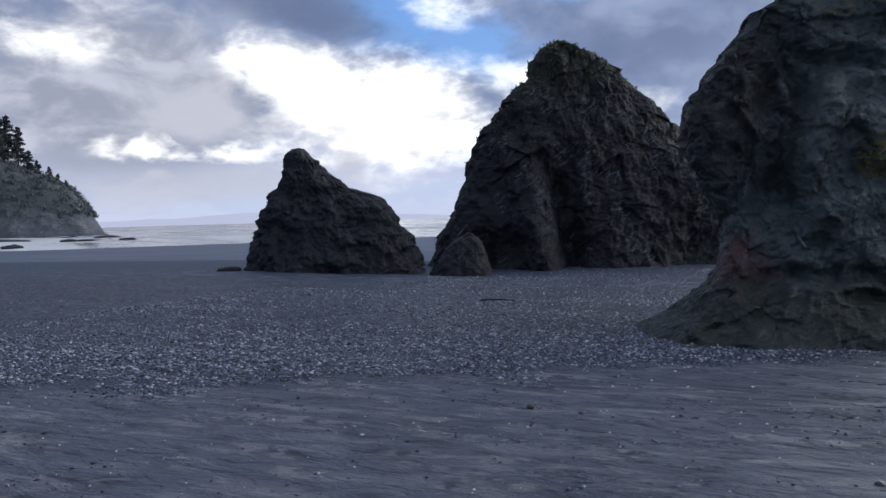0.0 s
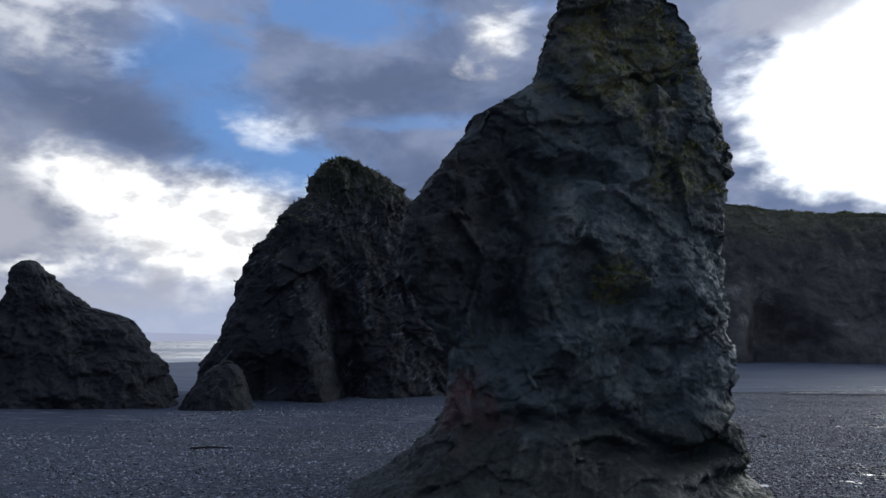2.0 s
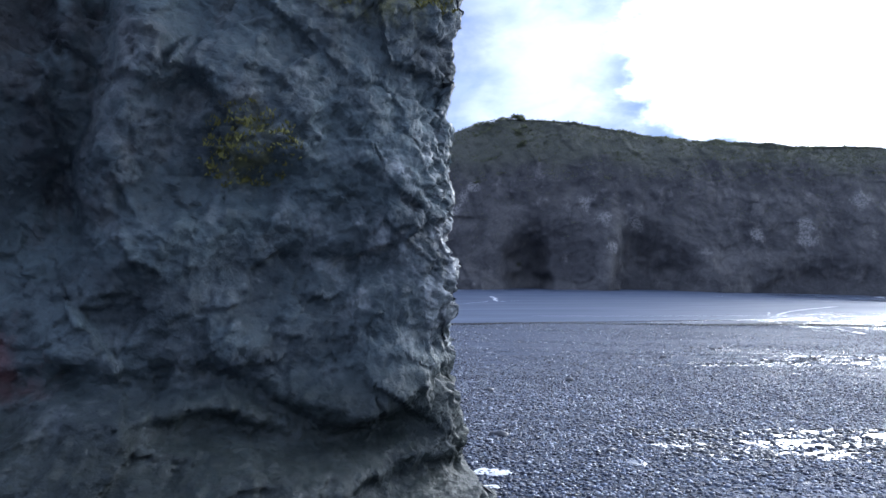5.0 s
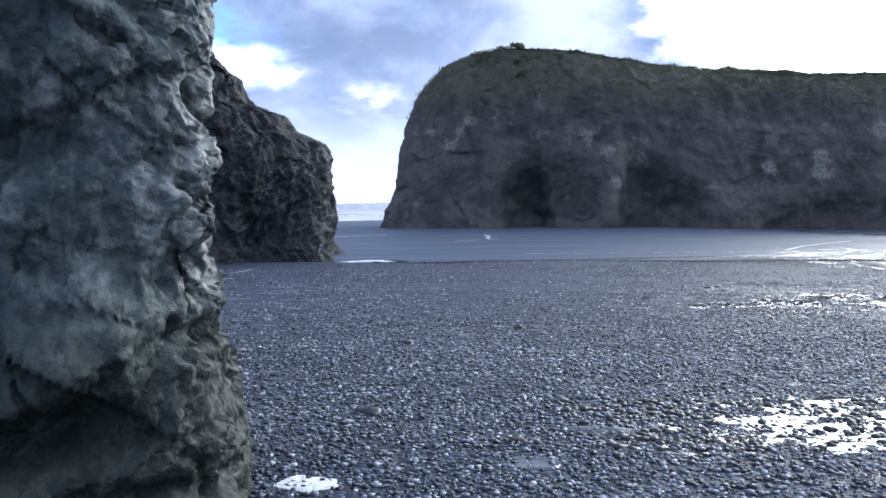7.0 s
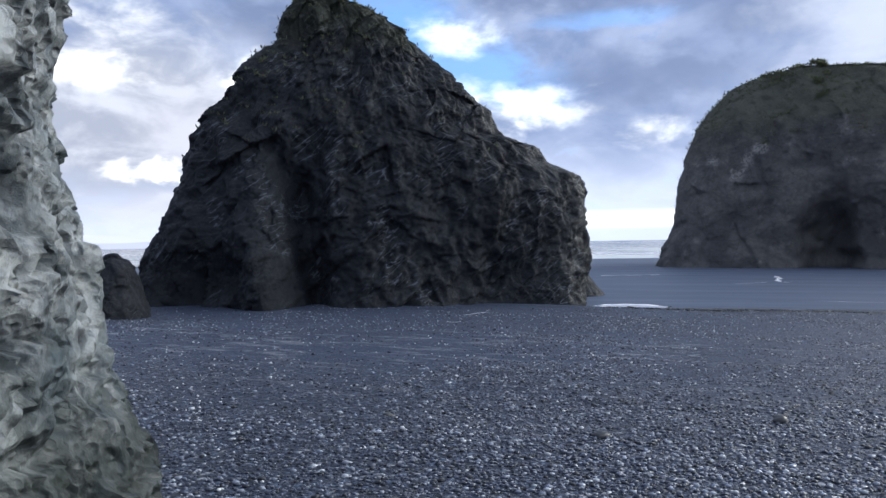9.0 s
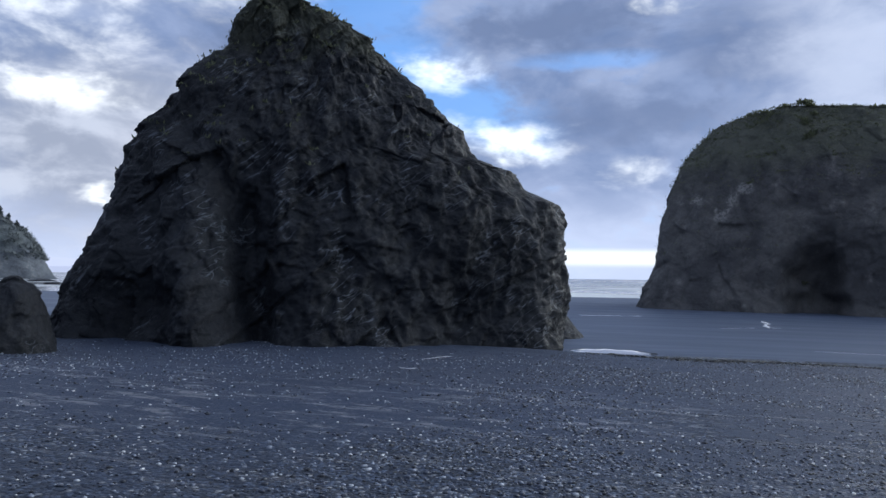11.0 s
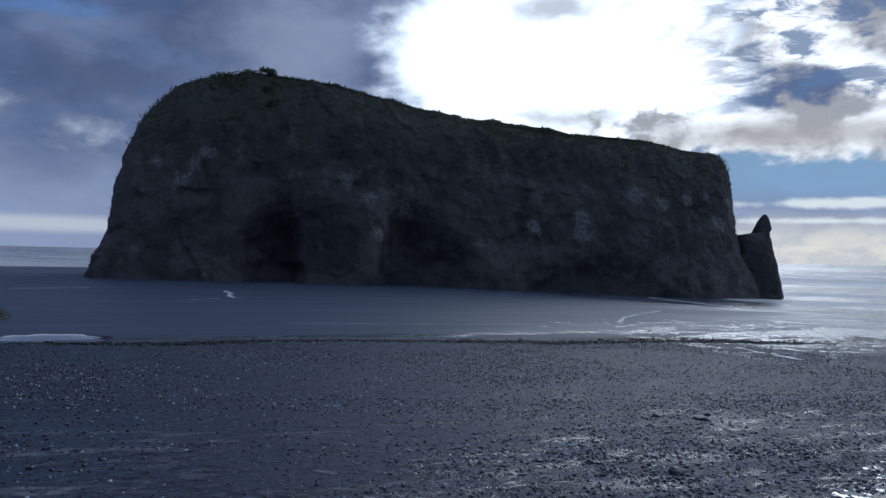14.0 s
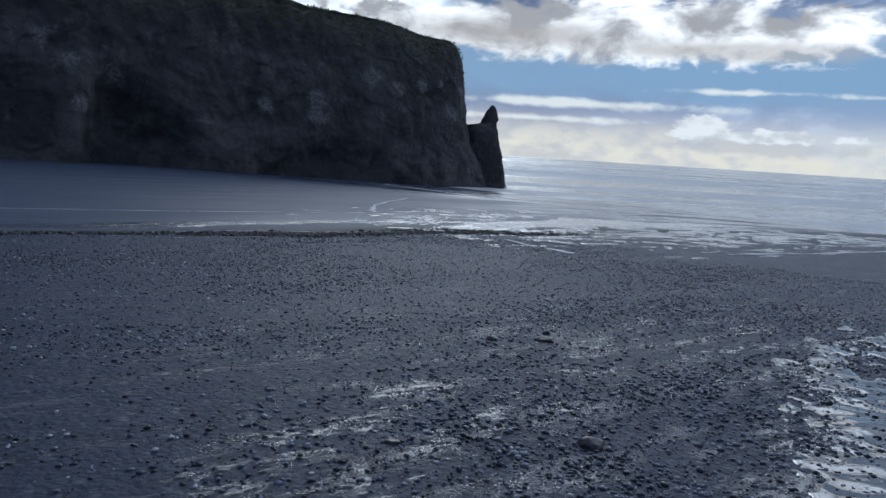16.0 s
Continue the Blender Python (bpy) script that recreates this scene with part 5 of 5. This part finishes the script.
# ---------------------------------------------------------------- pebbles
def make_pebbles():
    rng = np.random.default_rng(5)
    ico = bmesh.new()
    bmesh.ops.create_icosphere(ico, subdivisions=1, radius=1)
    base = np.array([v.co for v in ico.verts])
    tri = np.array([[v.index for v in f.verts] for f in ico.faces])
    ico.free()
    octa = np.array([(1, 0, 0), (0.2, 1, 0.1), (-1, 0.1, 0), (0, -1, 0), (0.1, 0, 1), (0, 0, -1)], float)
    otri = np.array([(0, 1, 4), (1, 2, 4), (2, 3, 4), (3, 0, 4), (1, 0, 5), (2, 1, 5), (3, 2, 5), (0, 3, 5)])

    def field(x0, x1, y0, y1, count, r0, r1, shape, faces, name, label, keep, mat=PEBBLE):
        xs, ys = rng.uniform(x0, x1, count * 3), rng.uniform(y0, y1, count * 3)
        pts = [(x, y) for x, y in zip(xs, ys) if keep(x, y) > rng.random()][:count]
        verts, polys, k = [], [], 0
        for x, y in pts:
            r = r0 * (r1 / r0) ** (rng.random() ** 2.2)
            a = rng.uniform(0, 6.283)
            p = shape * (1 + rng.uniform(-0.22, 0.22, (len(shape), 1))) * np.array([1.15, 0.85, 0.55]) * r
            c, s = math.cos(a), math.sin(a)
            q = np.column_stack((p[:, 0] * c - p[:, 1] * s + x, p[:, 0] * s + p[:, 1] * c + y, p[:, 2] + ground_z(x, y) + 0.022 * noise.fractal(Vector((x * 0.35, y * 1.1, 0)), 0.9, 2.0, 3) + r * 0.25))
            verts.append(q)
            polys.append(faces + k)
            k += len(shape)
        me = bpy.data.meshes.new(name)
        v, f = np.concatenate(verts), np.concatenate(polys)
        me.vertices.add(len(v)), me.vertices.foreach_set("co", v.ravel())
        me.loops.add(f.size), me.loops.foreach_set("vertex_index", f.ravel().astype(np.int32))
        me.polygons.add(len(f)), me.polygons.foreach_set("loop_start", np.arange(0, f.size, 3, dtype=np.int32))
        me.update(calc_edges=True)
        me.polygons.foreach_set("use_smooth", np.ones(len(f), bool))
        me.materials.append(mat)
        tagged(new(name, me), label, "pebbles", kind="stuff")

    def patchy(x, y):
        return 0.25 + 0.75 * ease(noise.noise(Vector((x * 0.35, y * 0.7, 3))), -0.25, 0.3)

    def packed(x, y):
        edge = 0.8 * noise.noise(Vector((x * 0.8, y * 0.8, 1)))
        return (0.12 + 0.88 * ease(x + edge, 2.0, 4.6)) * (1.0 - 0.8 * ease(y + 2 * edge, 15.0, 18.6)) * ease(10.9 - x + edge, 0.0, 1.2)

    field(0.5, 11.0, 11.2, 18.8, 24000, 0.01, 0.024, base, tri, "gravel", "close-packed grey wet pebbles", packed)
    field(0.5, 11.0, 11.2, 18.8, 35000, 0.0065, 0.013, octa, otri, "gravel", "small grey grit between the pebbles", packed)
    field(8.0, 13.5, 18.0, 20.6, 6500, 0.006, 0.02, base, tri, "gravel", "dark pebbles standing in shallow water", lambda x, y: 0.3 + 0.7 * ease(noise.noise(Vector((x * 1.4, y * 2.2, 6))), -0.2, 0.2))
    field(6.0, 10.9, 12.4, 13.5, 3000, 0.012, 0.036, base, tri, "gravel", "dark pebbles standing in shallow water", lambda x, y: 0.25 + 0.75 * ease(noise.noise(Vector((x * 1.6, y * 2.6, 6))), -0.2, 0.2), STONE)
    field(-8.0, 8.0, 6.3, 16.0, 38000, 0.0065, 0.026, octa, otri, "gravel", "scattered grey beach pebbles", lambda x, y: patchy(x, y) * ease(y - 0.56 * x + 0.7 * noise.noise(Vector((x * 1.1, y * 1.1, 0))), 7.6, 8.6), LIGHT_PEBBLE)
    field(-10.0, 4.0, 4.5, 13.5, 30000, 0.008, 0.026, octa, otri, "gravel", "bright band of wet pebbles along the edge of the sand", lambda x, y: ease(y - 0.56 * x + 0.8 * noise.noise(Vector((x * 1.1, y * 1.1, 0))), 7.8, 8.5) * (1 - ease(y - 0.56 * x, 9.6, 12.8)), LIGHT_PEBBLE)
    field(3.0, 18.0, 16.5, 29.5, 46000, 0.0065, 0.019, octa, otri, "gravel", "dark beach pebbles with a few pale ones", lambda x, y: patchy(x, y) * (1 - 0.4 * ease(y, 22, 25) + 0.3 * ease(y, 25, 28)) * (0.45 + 0.55 * ease(x, 5.0, 8.0)), DARK_PEBBLE)
    field(-6.0, 5.0, 16.0, 27.5, 9000, 0.01, 0.03, octa, otri, "gravel", "sparse pale pebbles on dark sand", lambda x, y: 0.4 * patchy(x, y))
    field(3.5, 21.0, 28.2, 29.5, 7000, 0.01, 0.026, octa, otri, "wrack_line", "dark wet stones along the edge of the bank", lambda x, y: math.exp(-((y - 28.9 - 0.25 * math.sin(x * 0.9)) / 0.28) ** 2), STONE)
    field(4.0, 20.0, 28.3, 29.9, 9500, 0.018, 0.055, octa, otri, "wrack_line", "black wet stones and weed along the edge of the bank", lambda x, y: math.exp(-((y - 29.05 - 0.25 * math.sin(x * 0.9)) / 0.3) ** 2) * ease(20 - x, 0, 4) * (0.3 + 0.7 * ease(noise.noise(Vector((x * 1.1, y * 4.0, 8))), -0.25, 0.2)), WEEDY)
    field(3.0, 17.0, 17.5, 28.6, 12000, 0.008, 0.021, octa, otri, "gravel", "black wet stones among the beach pebbles", lambda x, y: patchy(x, y), STONE)
    field(-5.0, 14.0, 13.0, 27.0, 3600, 0.006, 0.016, base, tri, "pale_pebbles", "scattered white pebbles and shell bits", lambda x, y: patchy(x, y), PALE)
    field(-7.0, 6.0, 3.0, 13.0, 900, 0.006, 0.016, octa, otri, "pale_pebbles", "scattered white pebbles and shell bits", lambda x, y: patchy(x, y), PALE)
    field(-5.0, 6.0, 2.0, 7.0, 3000, 0.006, 0.022, octa, otri, "gravel", "sparse small stones on dark sand", lambda x, y: patchy(x, y))


make_pebbles()
